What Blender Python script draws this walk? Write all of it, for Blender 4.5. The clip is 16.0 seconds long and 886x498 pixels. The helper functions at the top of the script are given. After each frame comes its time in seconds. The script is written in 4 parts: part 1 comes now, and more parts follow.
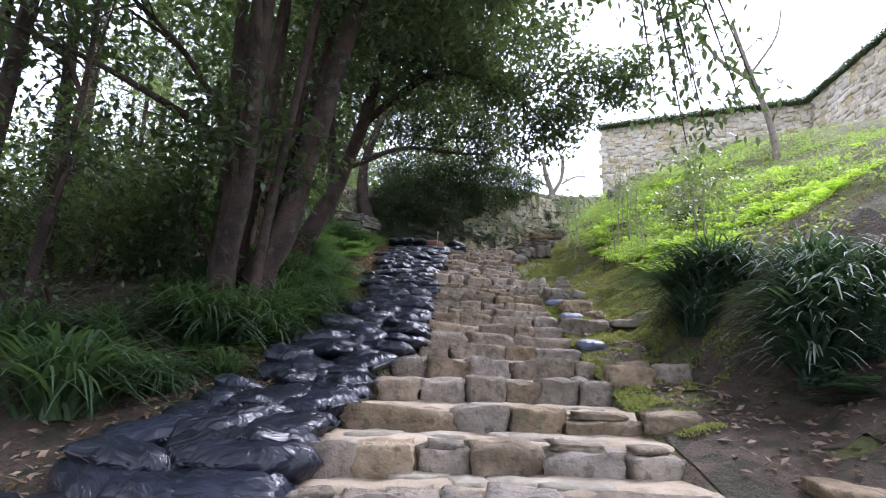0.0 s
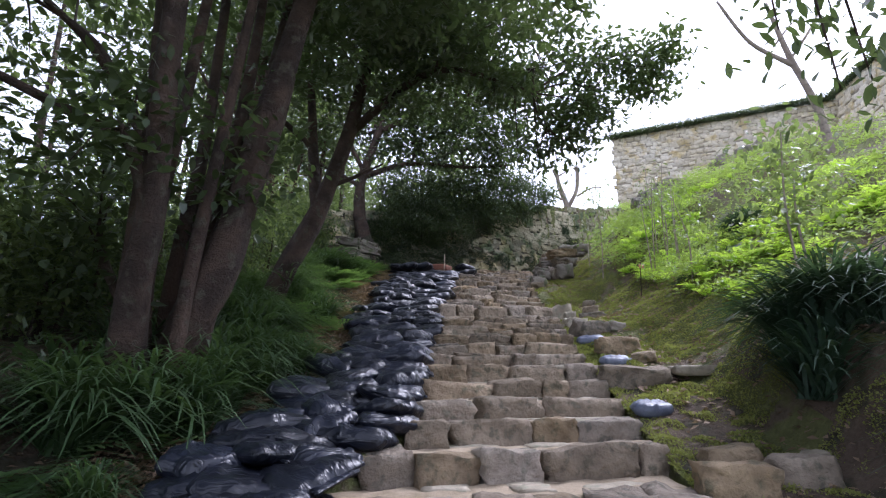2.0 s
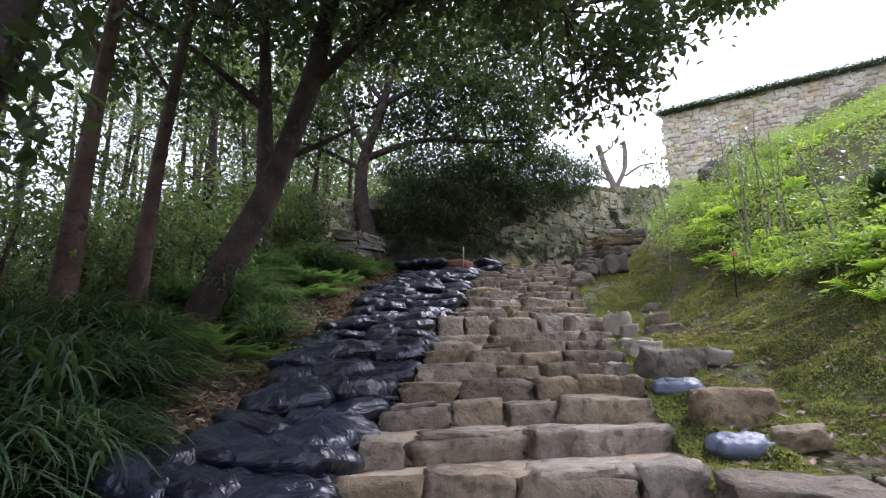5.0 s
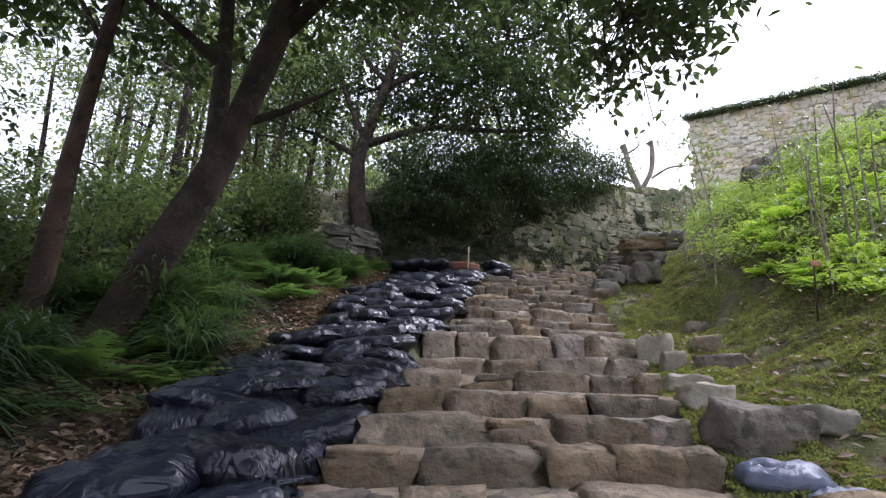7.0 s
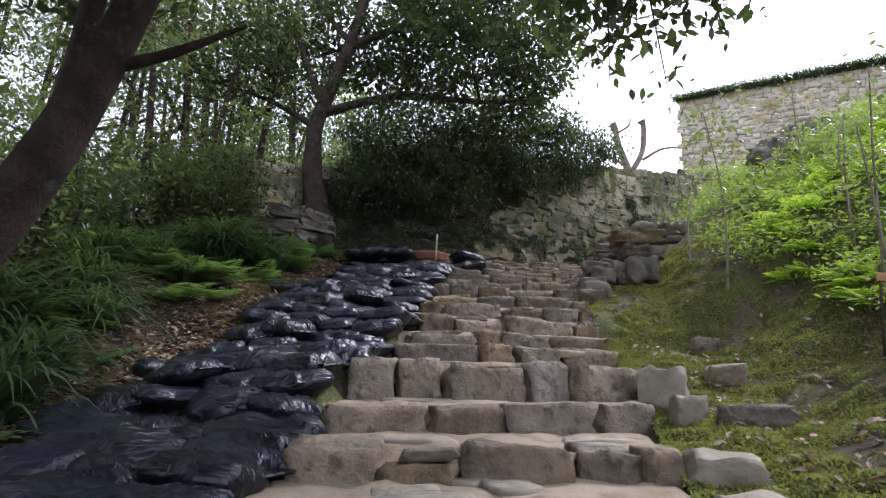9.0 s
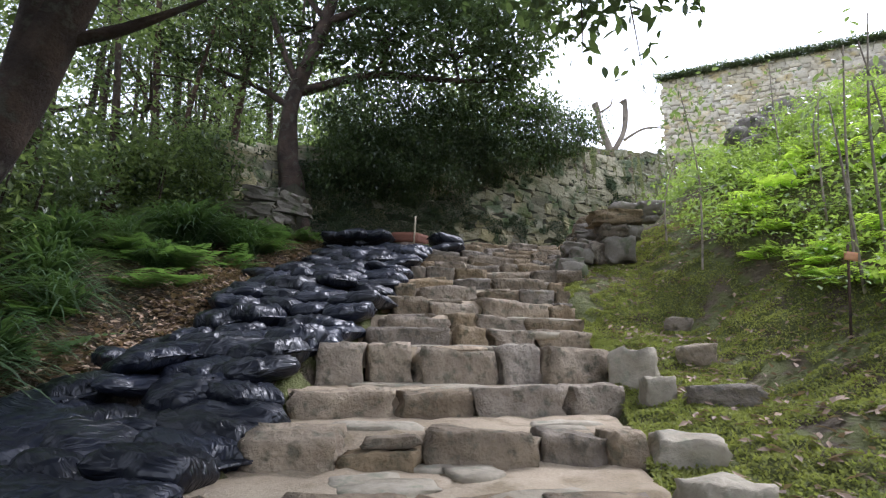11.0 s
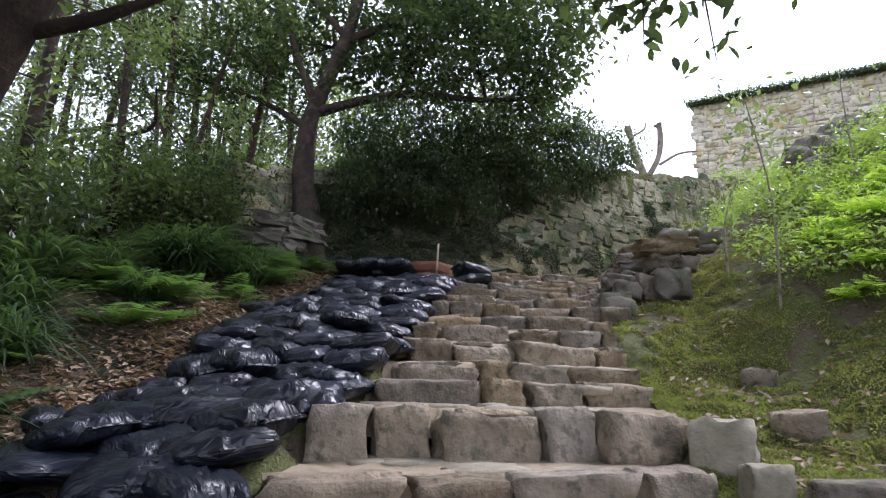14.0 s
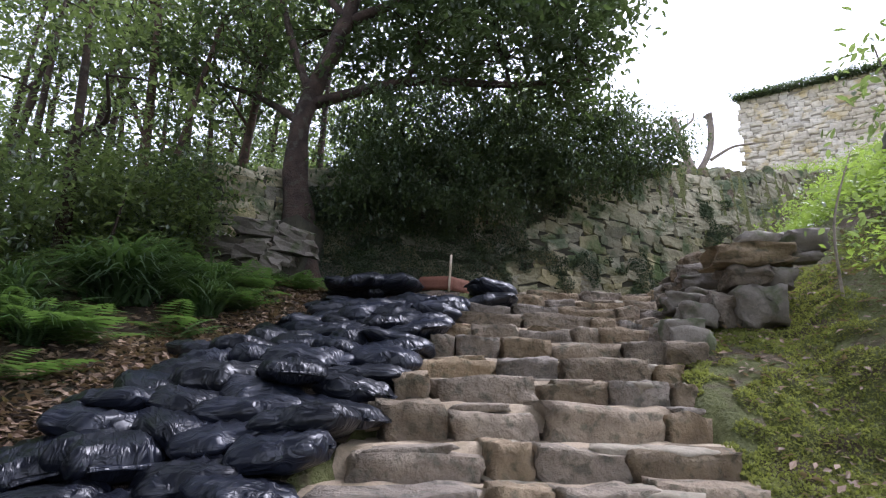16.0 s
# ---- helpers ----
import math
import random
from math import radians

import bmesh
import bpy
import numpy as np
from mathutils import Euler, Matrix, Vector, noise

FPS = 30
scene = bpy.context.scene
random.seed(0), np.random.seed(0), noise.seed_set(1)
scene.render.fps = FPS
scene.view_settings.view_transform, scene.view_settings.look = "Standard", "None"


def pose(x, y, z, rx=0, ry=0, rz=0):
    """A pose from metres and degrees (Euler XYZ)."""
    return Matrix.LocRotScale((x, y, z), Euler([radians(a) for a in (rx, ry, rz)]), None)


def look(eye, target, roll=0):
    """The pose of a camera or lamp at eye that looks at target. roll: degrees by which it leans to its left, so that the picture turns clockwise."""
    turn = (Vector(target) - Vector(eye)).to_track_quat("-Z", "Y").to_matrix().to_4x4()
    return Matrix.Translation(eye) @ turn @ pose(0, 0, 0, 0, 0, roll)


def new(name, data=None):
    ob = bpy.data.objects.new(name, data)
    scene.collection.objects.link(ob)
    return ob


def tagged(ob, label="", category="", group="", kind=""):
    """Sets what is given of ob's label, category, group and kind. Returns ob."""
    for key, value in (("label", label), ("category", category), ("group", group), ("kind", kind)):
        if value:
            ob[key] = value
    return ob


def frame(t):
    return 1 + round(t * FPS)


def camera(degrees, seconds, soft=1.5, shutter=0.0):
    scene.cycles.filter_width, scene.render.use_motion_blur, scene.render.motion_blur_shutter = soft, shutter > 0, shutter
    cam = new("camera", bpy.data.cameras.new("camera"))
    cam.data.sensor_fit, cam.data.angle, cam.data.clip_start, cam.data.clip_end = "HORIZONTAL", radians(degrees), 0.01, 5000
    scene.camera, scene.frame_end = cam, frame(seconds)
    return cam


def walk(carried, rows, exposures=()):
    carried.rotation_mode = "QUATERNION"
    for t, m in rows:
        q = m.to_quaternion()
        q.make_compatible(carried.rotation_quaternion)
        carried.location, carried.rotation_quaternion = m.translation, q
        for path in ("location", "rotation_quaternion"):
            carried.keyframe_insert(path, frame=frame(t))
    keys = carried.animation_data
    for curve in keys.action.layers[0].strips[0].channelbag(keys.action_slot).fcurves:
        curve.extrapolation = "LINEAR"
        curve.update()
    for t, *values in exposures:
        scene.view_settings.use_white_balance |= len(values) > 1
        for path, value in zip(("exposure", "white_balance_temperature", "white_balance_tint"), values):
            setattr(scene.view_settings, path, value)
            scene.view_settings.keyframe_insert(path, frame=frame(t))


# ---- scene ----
cam = camera(79.8, 16.0, soft=1.2)
METRES, EYE, TILT, LEAN, TURN = 12.0, 1.45, 12.0, -1.8, 0.0
ROWS = [
    (0.0, 0.0, 0.0, 0.0, -0.0, 0.0, -0.0),
    (0.5, 0.0154, 0.0438, -0.0085, 1.21, 1.23, 0.25),
    (1.0, 0.0131, 0.0748, -0.0046, 1.87, 2.15, 0.77),
    (1.5, 0.0147, 0.1268, 0.0008, 1.76, 2.37, 2.04),
    (2.0, 0.0163, 0.1684, 0.0092, 1.5, 2.28, 2.61),
    (2.5, 0.0224, 0.2221, 0.0075, 2.24, 2.48, 3.27),
    (3.0, 0.0278, 0.2623, 0.001, 2.42, 2.53, 3.16),
    (3.5, 0.0295, 0.3077, 0.0044, 2.93, 2.59, 3.51),
    (4.0, 0.0455, 0.3534, 0.0034, 3.92, 2.46, 4.15),
    (4.5, 0.0532, 0.3963, -0.0005, 4.34, 2.1, 4.36),
    (5.0, 0.0626, 0.4432, 0.0099, 6.2, 2.05, 4.41),
    (7.5, 0.0772, 0.6243, 0.0073, 7.51, 2.78, 2.07),
    (8.0, 0.0841, 0.6652, 0.0133, 6.22, 2.9, 1.57),
    (8.5, 0.0793, 0.7057, 0.0149, 6.09, 1.63, 1.37),
    (9.0, 0.0871, 0.7262, 0.0243, 6.07, 0.2, 1.4),
    (11.5, 0.0978, 0.7348, 0.0245, 3.29, -1.89, 2.54),
    (12.0, 0.098, 0.7332, 0.0249, 1.84, -1.91, 3.54),
    (12.5, 0.0956, 0.7331, 0.0263, 4.68, -1.06, 3.84),
    (13.0, 0.0821, 0.7567, 0.0217, 6.56, -0.23, 3.3),
    (13.5, 0.0879, 0.7895, 0.0202, 5.75, 0.42, 1.91),
    (14.0, 0.0888, 0.8146, 0.0263, 7.06, 1.27, 1.47),
    (14.5, 0.0939, 0.8525, 0.0301, 9.08, 1.54, 2.06),
    (15.0, 0.0976, 0.8822, 0.038, 12.05, 2.26, 3.43),
    (15.5, 0.0913, 0.9165, 0.0361, 12.85, 2.58, 2.69),
    (16.0, 0.0959, 0.9615, 0.035, 10.77, 2.16, 2.22),
]
walk(cam, [(t, pose(0, 0, EYE, TILT, LEAN, TURN) @ pose(METRES * x, METRES * y, METRES * z, 90 + pitch, roll, yaw)) for t, x, y, z, yaw, pitch, roll in ROWS], [(0.0, 1.95, 5600, 23), (2.0, 1.68, 5600, 23), (3.5, 1.62, 5650, 24), (5.0, 1.7, 5700, 24), (9.0, 1.52, 5800, 22), (11.5, 1.82, 5750, 17), (12.5, 1.82, 5750, 18), (14.5, 1.7, 5750, 21), (16.0, 1.76, 5700, 22)])

# ---- light: bright overcast sky, weak wide sun from the right and ahead ----
world = bpy.data.worlds.new("overcast_sky")
scene.world = world
world.use_nodes = True
wn, wl = world.node_tree.nodes, world.node_tree.links
sky = wn.new("ShaderNodeTexSky")
sky.sky_type, sky.sun_disc = "NISHITA", False
sky.sun_elevation, sky.sun_rotation = radians(55), radians(51)
sky.dust_density, sky.air_density = 1.5, 1.0
soft_sky = wn.new("ShaderNodeHueSaturation")
soft_sky.inputs["Saturation"].default_value = 0.22
wl.new(sky.outputs[0], soft_sky.inputs["Color"])
wl.new(soft_sky.outputs[0], wn["Background"].inputs[0])
wn["Background"].inputs[1].default_value = 0.15
sun = new("sun", bpy.data.lights.new("sun", "SUN"))
sun.data.energy, sun.data.angle, sun.data.color = 1.0, radians(20), (1.0, 0.975, 0.94)
sun.matrix_world = look((18, 22, 31), (0, 8, 2))


# ---- materials ----
def mat(name, c1, c2, rough=0.85, scale=4.0, detail=30.0, bump=0.3, c3=None, third=0.6, metal=0.0, bump_d=0.02, per_object=0.12, spec=0.4, island=False, tint=0.0):
    m = bpy.data.materials.new(name)
    m.use_nodes = True
    n, l = m.node_tree.nodes, m.node_tree.links
    bsdf = n["Principled BSDF"]
    bsdf.inputs["Roughness"].default_value, bsdf.inputs["Metallic"].default_value = rough, metal
    bsdf.inputs["Specular IOR Level"].default_value = spec
    co = n.new("ShaderNodeTexCoord")
    geo = n.new("ShaderNodeNewGeometry")
    big = n.new("ShaderNodeTexNoise")
    big.inputs["Scale"].default_value, big.inputs["Detail"].default_value = scale, 5
    fine = n.new("ShaderNodeTexNoise")
    fine.inputs["Scale"].default_value, fine.inputs["Detail"].default_value = detail, 6
    fine.inputs["Roughness"].default_value = 0.65
    for t in (big, fine):
        l.new(geo.outputs["Position"], t.inputs["Vector"])
    ramp = n.new("ShaderNodeMapRange")
    ramp.inputs["From Min"].default_value, ramp.inputs["From Max"].default_value = 0.36, 0.64
    l.new(big.outputs["Fac"], ramp.inputs["Value"])
    mix = n.new("ShaderNodeMix")
    mix.data_type = "RGBA"
    mix.inputs[6].default_value, mix.inputs[7].default_value = (*c1, 1), (*c2, 1)
    l.new(ramp.outputs[0], mix.inputs[0])
    colour = mix.outputs[2]
    if c3:
        med = n.new("ShaderNodeTexNoise")
        med.inputs["Scale"].default_value, med.inputs["Detail"].default_value = scale * 2.7, 7
        off = n.new("ShaderNodeVectorMath")
        off.operation = "ADD"
        off.inputs[1].default_value = (7.3, 2.1, 4.4)
        l.new(geo.outputs["Position"], off.inputs[0])
        l.new(off.outputs[0], med.inputs["Vector"])
        r3 = n.new("ShaderNodeMapRange")
        r3.inputs["From Min"].default_value, r3.inputs["From Max"].default_value = third - 0.07, third + 0.05
        l.new(med.outputs["Fac"], r3.inputs["Value"])
        mix3 = n.new("ShaderNodeMix")
        mix3.data_type = "RGBA"
        l.new(r3.outputs[0], mix3.inputs[0])
        l.new(colour, mix3.inputs[6])
        mix3.inputs[7].default_value = (*c3, 1)
        colour = mix3.outputs[2]
    val = n.new("ShaderNodeMath")
    val.operation = "MULTIPLY_ADD"
    l.new(fine.outputs["Fac"], val.inputs[0])
    val.inputs[1].default_value, val.inputs[2].default_value = 0.9, 0.55
    rnd = n.new("ShaderNodeObjectInfo")
    vary = n.new("ShaderNodeMath")
    vary.operation = "MULTIPLY_ADD"
    l.new(geo.outputs["Random Per Island"] if island else rnd.outputs["Random"], vary.inputs[0])
    vary.inputs[1].default_value, vary.inputs[2].default_value = per_object * 2, 1 - per_object
    both = n.new("ShaderNodeMath")
    both.operation = "MULTIPLY"
    l.new(val.outputs[0], both.inputs[0])
    l.new(vary.outputs[0], both.inputs[1])
    hsv = n.new("ShaderNodeHueSaturation")
    l.new(colour, hsv.inputs["Color"])
    l.new(both.outputs[0], hsv.inputs["Value"])
    if tint:
        sat = n.new("ShaderNodeMath")
        sat.operation = "MULTIPLY_ADD"
        sat.inputs[1].default_value, sat.inputs[2].default_value = tint, 1 - tint * 0.6
        wrap = n.new("ShaderNodeMath")
        wrap.operation = "FRACT"
        ten = n.new("ShaderNodeMath")
        ten.operation = "MULTIPLY"
        ten.inputs[1].default_value = 17.3
        l.new(rnd.outputs["Random"], ten.inputs[0])
        l.new(ten.outputs[0], wrap.inputs[0])
        l.new(wrap.outputs[0], sat.inputs[0])
        l.new(sat.outputs[0], hsv.inputs["Saturation"])
    l.new(hsv.outputs[0], bsdf.inputs["Base Color"])
    if bump:
        b = n.new("ShaderNodeBump")
        b.inputs["Strength"].default_value, b.inputs["Distance"].default_value = bump, bump_d
        relief = n.new("ShaderNodeMath")
        relief.operation = "MULTIPLY_ADD"
        relief.inputs[1].default_value = 1.6
        l.new(big.outputs["Fac"], relief.inputs[0])
        l.new(fine.outputs["Fac"], relief.inputs[2])
        l.new(relief.outputs[0], b.inputs["Height"])
        l.new(b.outputs[0], bsdf.inputs["Normal"])
    return m


def leaf_mat(name, c1, c2, rough=0.4, through_=0.35, hue=0.03, spec=0.5):
    m = mat(name, c1, c2, rough, 1.2, 14.0, 0.0, per_object=0.35, spec=spec, island=True)
    n, l = m.node_tree.nodes, m.node_tree.links
    bsdf, out = n["Principled BSDF"], n["Material Output"]
    tr = n.new("ShaderNodeBsdfTranslucent")
    tr.inputs["Color"].default_value = (c2[0] * 1.6 + 0.02, c2[1] * 1.7 + 0.03, c2[2], 1)
    add = n.new("ShaderNodeMixShader")
    add.inputs[0].default_value = through_
    l.new(bsdf.outputs[0], add.inputs[1])
    l.new(tr.outputs[0], add.inputs[2])
    l.new(add.outputs[0], out.inputs["Surface"])
    return m


M_STEP = mat("step_stone", (0.185, 0.142, 0.094), (0.285, 0.225, 0.152), 0.9, 4.0, 13, 1.0, (0.13, 0.112, 0.073), 0.6, per_object=0.28, bump_d=0.05, tint=0.55)
M_PALE = mat("pale_stone", (0.25, 0.215, 0.155), (0.33, 0.29, 0.22), 0.9, 4, 14, 0.9, (0.22, 0.21, 0.15), 0.62, per_object=0.15)
M_TREAD = mat("trodden_soil", (0.29, 0.23, 0.155), (0.38, 0.31, 0.22), 0.95, 1.8, 60, 0.5, (0.24, 0.19, 0.12), 0.6)
M_WALL = mat("mossy_wall_stone", (0.20, 0.185, 0.112), (0.41, 0.362, 0.232), 0.92, 0.7, 16, 0.8, (0.09, 0.115, 0.052), 0.56, per_object=0.3, bump_d=0.05, tint=0.5)
M_JOINT = mat("wall_joint_earth", (0.035, 0.033, 0.022), (0.06, 0.055, 0.035), 0.95, 3, 30, 0.5)
M_OCHRE = mat("ochre_castle_stone", (0.50, 0.44, 0.32), (0.62, 0.57, 0.46), 0.9, 0.35, 5, 0.4, (0.47, 0.38, 0.20), 0.6, per_object=0.2, island=True)
M_MORTAR = mat("pale_wall_mortar", (0.24, 0.21, 0.15), (0.32, 0.28, 0.21), 0.95, 2, 20, 0.4)
M_ROCK = mat("dark_rock", (0.15, 0.13, 0.105), (0.22, 0.195, 0.155), 0.9, 1.6, 26, 0.6, (0.09, 0.10, 0.05), 0.6, per_object=0.2)
M_GROUND = mat("mossy_ground", (0.10, 0.075, 0.05), (0.15, 0.115, 0.075), 0.95, 1.1, 22, 1.0, (0.13, 0.14, 0.045), 0.45, bump_d=0.10)
M_EARTH = mat("dark_woodland_earth", (0.075, 0.052, 0.036), (0.12, 0.088, 0.06), 0.95, 1.6, 26, 1.0, (0.05, 0.045, 0.025), 0.56, bump_d=0.07)
M_BAG = mat("black_plastic_bag", (0.006, 0.0075, 0.013), (0.011, 0.0135, 0.023), 0.35, 3, 7, 0.3, (0.018, 0.019, 0.024), 0.7, per_object=0.4, bump_d=0.04, spec=0.5)
M_BLUEBAG = mat("slate_blue_bag", (0.075, 0.09, 0.13), (0.125, 0.14, 0.19), 0.42, 6, 20, 0.35, per_object=0.15, bump_d=0.03, spec=0.6)
bn, bl = M_BAG.node_tree.nodes, M_BAG.node_tree.links
crease_co, crease_map, crease, ridge, crease_bump = (bn.new(k) for k in ("ShaderNodeTexCoord", "ShaderNodeMapping", "ShaderNodeTexNoise", "ShaderNodeMapRange", "ShaderNodeBump"))
crease_map.inputs["Scale"].default_value = (3.5, 17.0, 8.0)
crease.inputs["Scale"].default_value, crease.inputs["Detail"].default_value, crease.inputs["Distortion"].default_value = 1.0, 2.5, 0.9
ridge.inputs["From Min"].default_value, ridge.inputs["From Max"].default_value = 0.40, 0.62
crease_bump.inputs["Strength"].default_value, crease_bump.inputs["Distance"].default_value = 0.55, 0.02
bl.new(crease_co.outputs["Object"], crease_map.inputs["Vector"])
bl.new(crease_map.outputs[0], crease.inputs["Vector"])
bl.new(crease.outputs["Fac"], ridge.inputs["Value"])
bl.new(ridge.outputs[0], crease_bump.inputs["Height"])
bl.new(crease_bump.outputs[0], bn["Principled BSDF"].inputs["Normal"])
M_BARK = mat("dark_bark", (0.03, 0.02, 0.014), (0.075, 0.049, 0.034), 0.9, 3.0, 26, 1.0, (0.07, 0.062, 0.045), 0.62, bump_d=0.04)
M_REDBARK = mat("red_brown_bark", (0.06, 0.036, 0.024), (0.11, 0.068, 0.045), 0.9, 3.0, 30, 0.8, (0.04, 0.03, 0.022), 0.6, bump_d=0.03)
M_PALEBARK = mat("pale_bark", (0.22, 0.18, 0.14), (0.32, 0.27, 0.21), 0.9, 3.0, 30, 0.7, (0.13, 0.11, 0.09), 0.62)
M_PLANK = mat("red_brown_plank", (0.14, 0.055, 0.032), (0.19, 0.08, 0.048), 0.8, 5, 40, 0.4)
M_STAKE = mat("pale_wood_stake", (0.5, 0.4, 0.27), (0.6, 0.5, 0.36), 0.8, 5, 40, 0.3)
M_LEAF = leaf_mat("evergreen_leaf", (0.034, 0.052, 0.026), (0.066, 0.092, 0.045), 0.3, 0.35)
M_LEAF2 = leaf_mat("woodland_leaf", (0.07, 0.10, 0.045), (0.135, 0.17, 0.08), 0.34, 0.48)
M_STRAP = leaf_mat("strap_leaf", (0.028, 0.056, 0.024), (0.062, 0.105, 0.045), 0.45, 0.35, spec=0.35)
M_BLUESTRAP = leaf_mat("glossy_strap_leaf", (0.026, 0.052, 0.034), (0.055, 0.092, 0.058), 0.55, 0.25, spec=0.22)
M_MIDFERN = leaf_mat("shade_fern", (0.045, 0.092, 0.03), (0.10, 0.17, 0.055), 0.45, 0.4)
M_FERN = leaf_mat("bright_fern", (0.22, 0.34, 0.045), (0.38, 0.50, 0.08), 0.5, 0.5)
M_LITTER = leaf_mat("dead_leaf", (0.15, 0.095, 0.06), (0.29, 0.205, 0.14), 0.7, 0.1)
M_MOSS = leaf_mat("moss_tuft", (0.12, 0.14, 0.042), (0.245, 0.255, 0.078), 0.9, 0.3)
M_WEED = leaf_mat("weed_leaf", (0.12, 0.185, 0.04), (0.22, 0.29, 0.075), 0.5, 0.42)
M_HEDGE = leaf_mat("wall_top_turf", (0.06, 0.075, 0.035), (0.10, 0.115, 0.055), 0.6, 0.2)
# moss green kept dark so that it also paints shade onto the wall
M_WALLMOSS = leaf_mat("shade_dark_wall_moss", (0.035, 0.06, 0.034), (0.06, 0.09, 0.05), 0.8, 0.15)
rng = np.random.default_rng(7)


# ---- building helpers ----
def link_mesh(name, verts, faces, material, parent=None, label="", smooth=True):
    me = bpy.data.meshes.new(name)
    me.from_pydata([tuple(v) for v in verts] if not isinstance(verts, np.ndarray) else verts.tolist(), [], faces if not isinstance(faces, np.ndarray) else faces.tolist())
    if smooth:
        me.shade_smooth()
    me.materials.append(material)
    ob = new(name, me)
    ob.parent = parent
    return tagged(ob, label)


def lattice(cuts):
    """A unit box with its sides cut into a grid: vertices and quads."""
    bm = bmesh.new()
    bmesh.ops.create_cube(bm, size=1.0)
    bmesh.ops.subdivide_edges(bm, edges=bm.edges[:], cuts=cuts, use_grid_fill=True)
    bm.verts.ensure_lookup_table()
    v = np.array([tuple(p.co) for p in bm.verts])
    f = [[p.index for p in q.verts] for q in bm.faces]
    bm.free()
    return v, f


BOX2, BOX3, BOX5, BOX7, BOX13 = lattice(2), lattice(3), lattice(5), lattice(9), lattice(14)


def hewn(size, seed, grid=BOX3, rough=0.10, square=0.55):
    """A rough-hewn block: a box with worn corners and uneven faces."""
    v, f = grid
    n = v / np.maximum(np.linalg.norm(v, axis=1, keepdims=True), 1e-6) * 0.62
    p = v * square + n * (1 - square)
    p = p / np.abs(p).max(axis=0) * 0.5
    out = []
    for q in p:
        w = noise.noise_vector(Vector(q) * 2.3 + Vector((seed * 3.7, seed * 1.3, seed)))
        w2 = noise.noise_vector(Vector(q) * 6.5 + Vector((seed, seed * 2.3, 1.7)))
        out.append((q + np.array(w) * rough + np.array(w2) * rough * 0.4) * size)
    return np.array(out), f


def tube(points, radii, sides=9, wob=0.12, seed=0):
    """A tapered, uneven stem along points."""
    pts = [Vector(p) for p in points]
    fine, rad = [], []
    for i in range(len(pts) - 1):
        a, b = pts[max(i - 1, 0)], pts[i]
        c, d = pts[i + 1], pts[min(i + 2, len(pts) - 1)]
        for k in range(5):
            u = k / 5
            fine.append(0.5 * (2 * b + (c - a) * u + (2 * a - 5 * b + 4 * c - d) * u * u + (3 * b - a - 3 * c + d) * u ** 3))
            rad.append(radii[i] + (radii[i + 1] - radii[i]) * u)
    fine.append(pts[-1])
    rad.append(radii[-1])
    verts, faces = [], []
    for i, p in enumerate(fine):
        t = (fine[min(i + 1, len(fine) - 1)] - fine[max(i - 1, 0)]).normalized()
        u = t.cross(Vector((0.3, 1, 0.1))).normalized()
        w = t.cross(u)
        for k in range(sides):
            a = 2 * math.pi * k / sides
            r = rad[i] * (1 + wob * noise.noise(Vector((math.cos(a) * 1.5, math.sin(a) * 1.5, i * 0.25 + seed * 5))) * 2)
            verts.append(p + (u * math.cos(a) + w * math.sin(a)) * r)
    for i in range(len(fine) - 1):
        for k in range(sides):
            a, b = i * sides + k, i * sides + (k + 1) % sides
            faces.append((a, b, b + sides, a + sides))
    faces.append(tuple(range(len(verts) - sides, len(verts))))
    return verts, faces


def leaves(points, size, width=0.5, droop=0.35, spread=1.0, shaped=False):
    """Folded leaf blades at points: vertex array and quad array."""
    n = len(points)
    p = np.asarray(points)
    az = rng.uniform(0, 2 * math.pi, n)
    el = rng.normal(-droop, 0.5 * spread, n)
    d = np.stack([np.cos(az) * np.cos(el), np.sin(az) * np.cos(el), np.sin(el)], 1)
    s = np.stack([-np.sin(az), np.cos(az), rng.normal(0, 0.5, n)], 1)
    s /= np.linalg.norm(s, axis=1, keepdims=True)
    up = np.cross(d, s)
    ln = (size * rng.uniform(0.65, 1.25, n))[:, None]
    mid = p + d * ln * 0.5
    v = np.stack([p, mid + s * ln * width * 0.5 + up * ln * 0.08, p + d * ln, mid - s * ln * width * 0.5 + up * ln * 0.08], 1).reshape(-1, 3)
    f = np.arange(4 * n).reshape(n, 4)
    if shaped:
        q1, q2 = p + d * ln * 0.28, p + d * ln * 0.62
        w1, w2, lift = s * ln * width * 0.42, s * ln * width * 0.46, up * ln * 0.07
        v = np.stack([p, q1 + w1 + lift, q2 + w2 + lift, p + d * ln, q2 - w2 + lift, q1 - w1 + lift], 1).reshape(-1, 3)
        f = np.arange(6 * n).reshape(n, 6)
    return v, f


def clumps(centre, radii, count, per, clump):
    """Leaf points in clumps, mostly in the outer shell of an ellipsoid."""
    d = rng.normal(0, 1, (count, 3))
    d /= np.linalg.norm(d, axis=1, keepdims=True)
    c = np.asarray(centre) + d * np.asarray(radii) * (rng.uniform(0.15, 1, (count, 1)) ** 0.6)
    o = rng.normal(0, 1, (count * per, 3)) * clump * np.array([1, 1, 0.6])
    return np.repeat(c, per, 0) + o, c


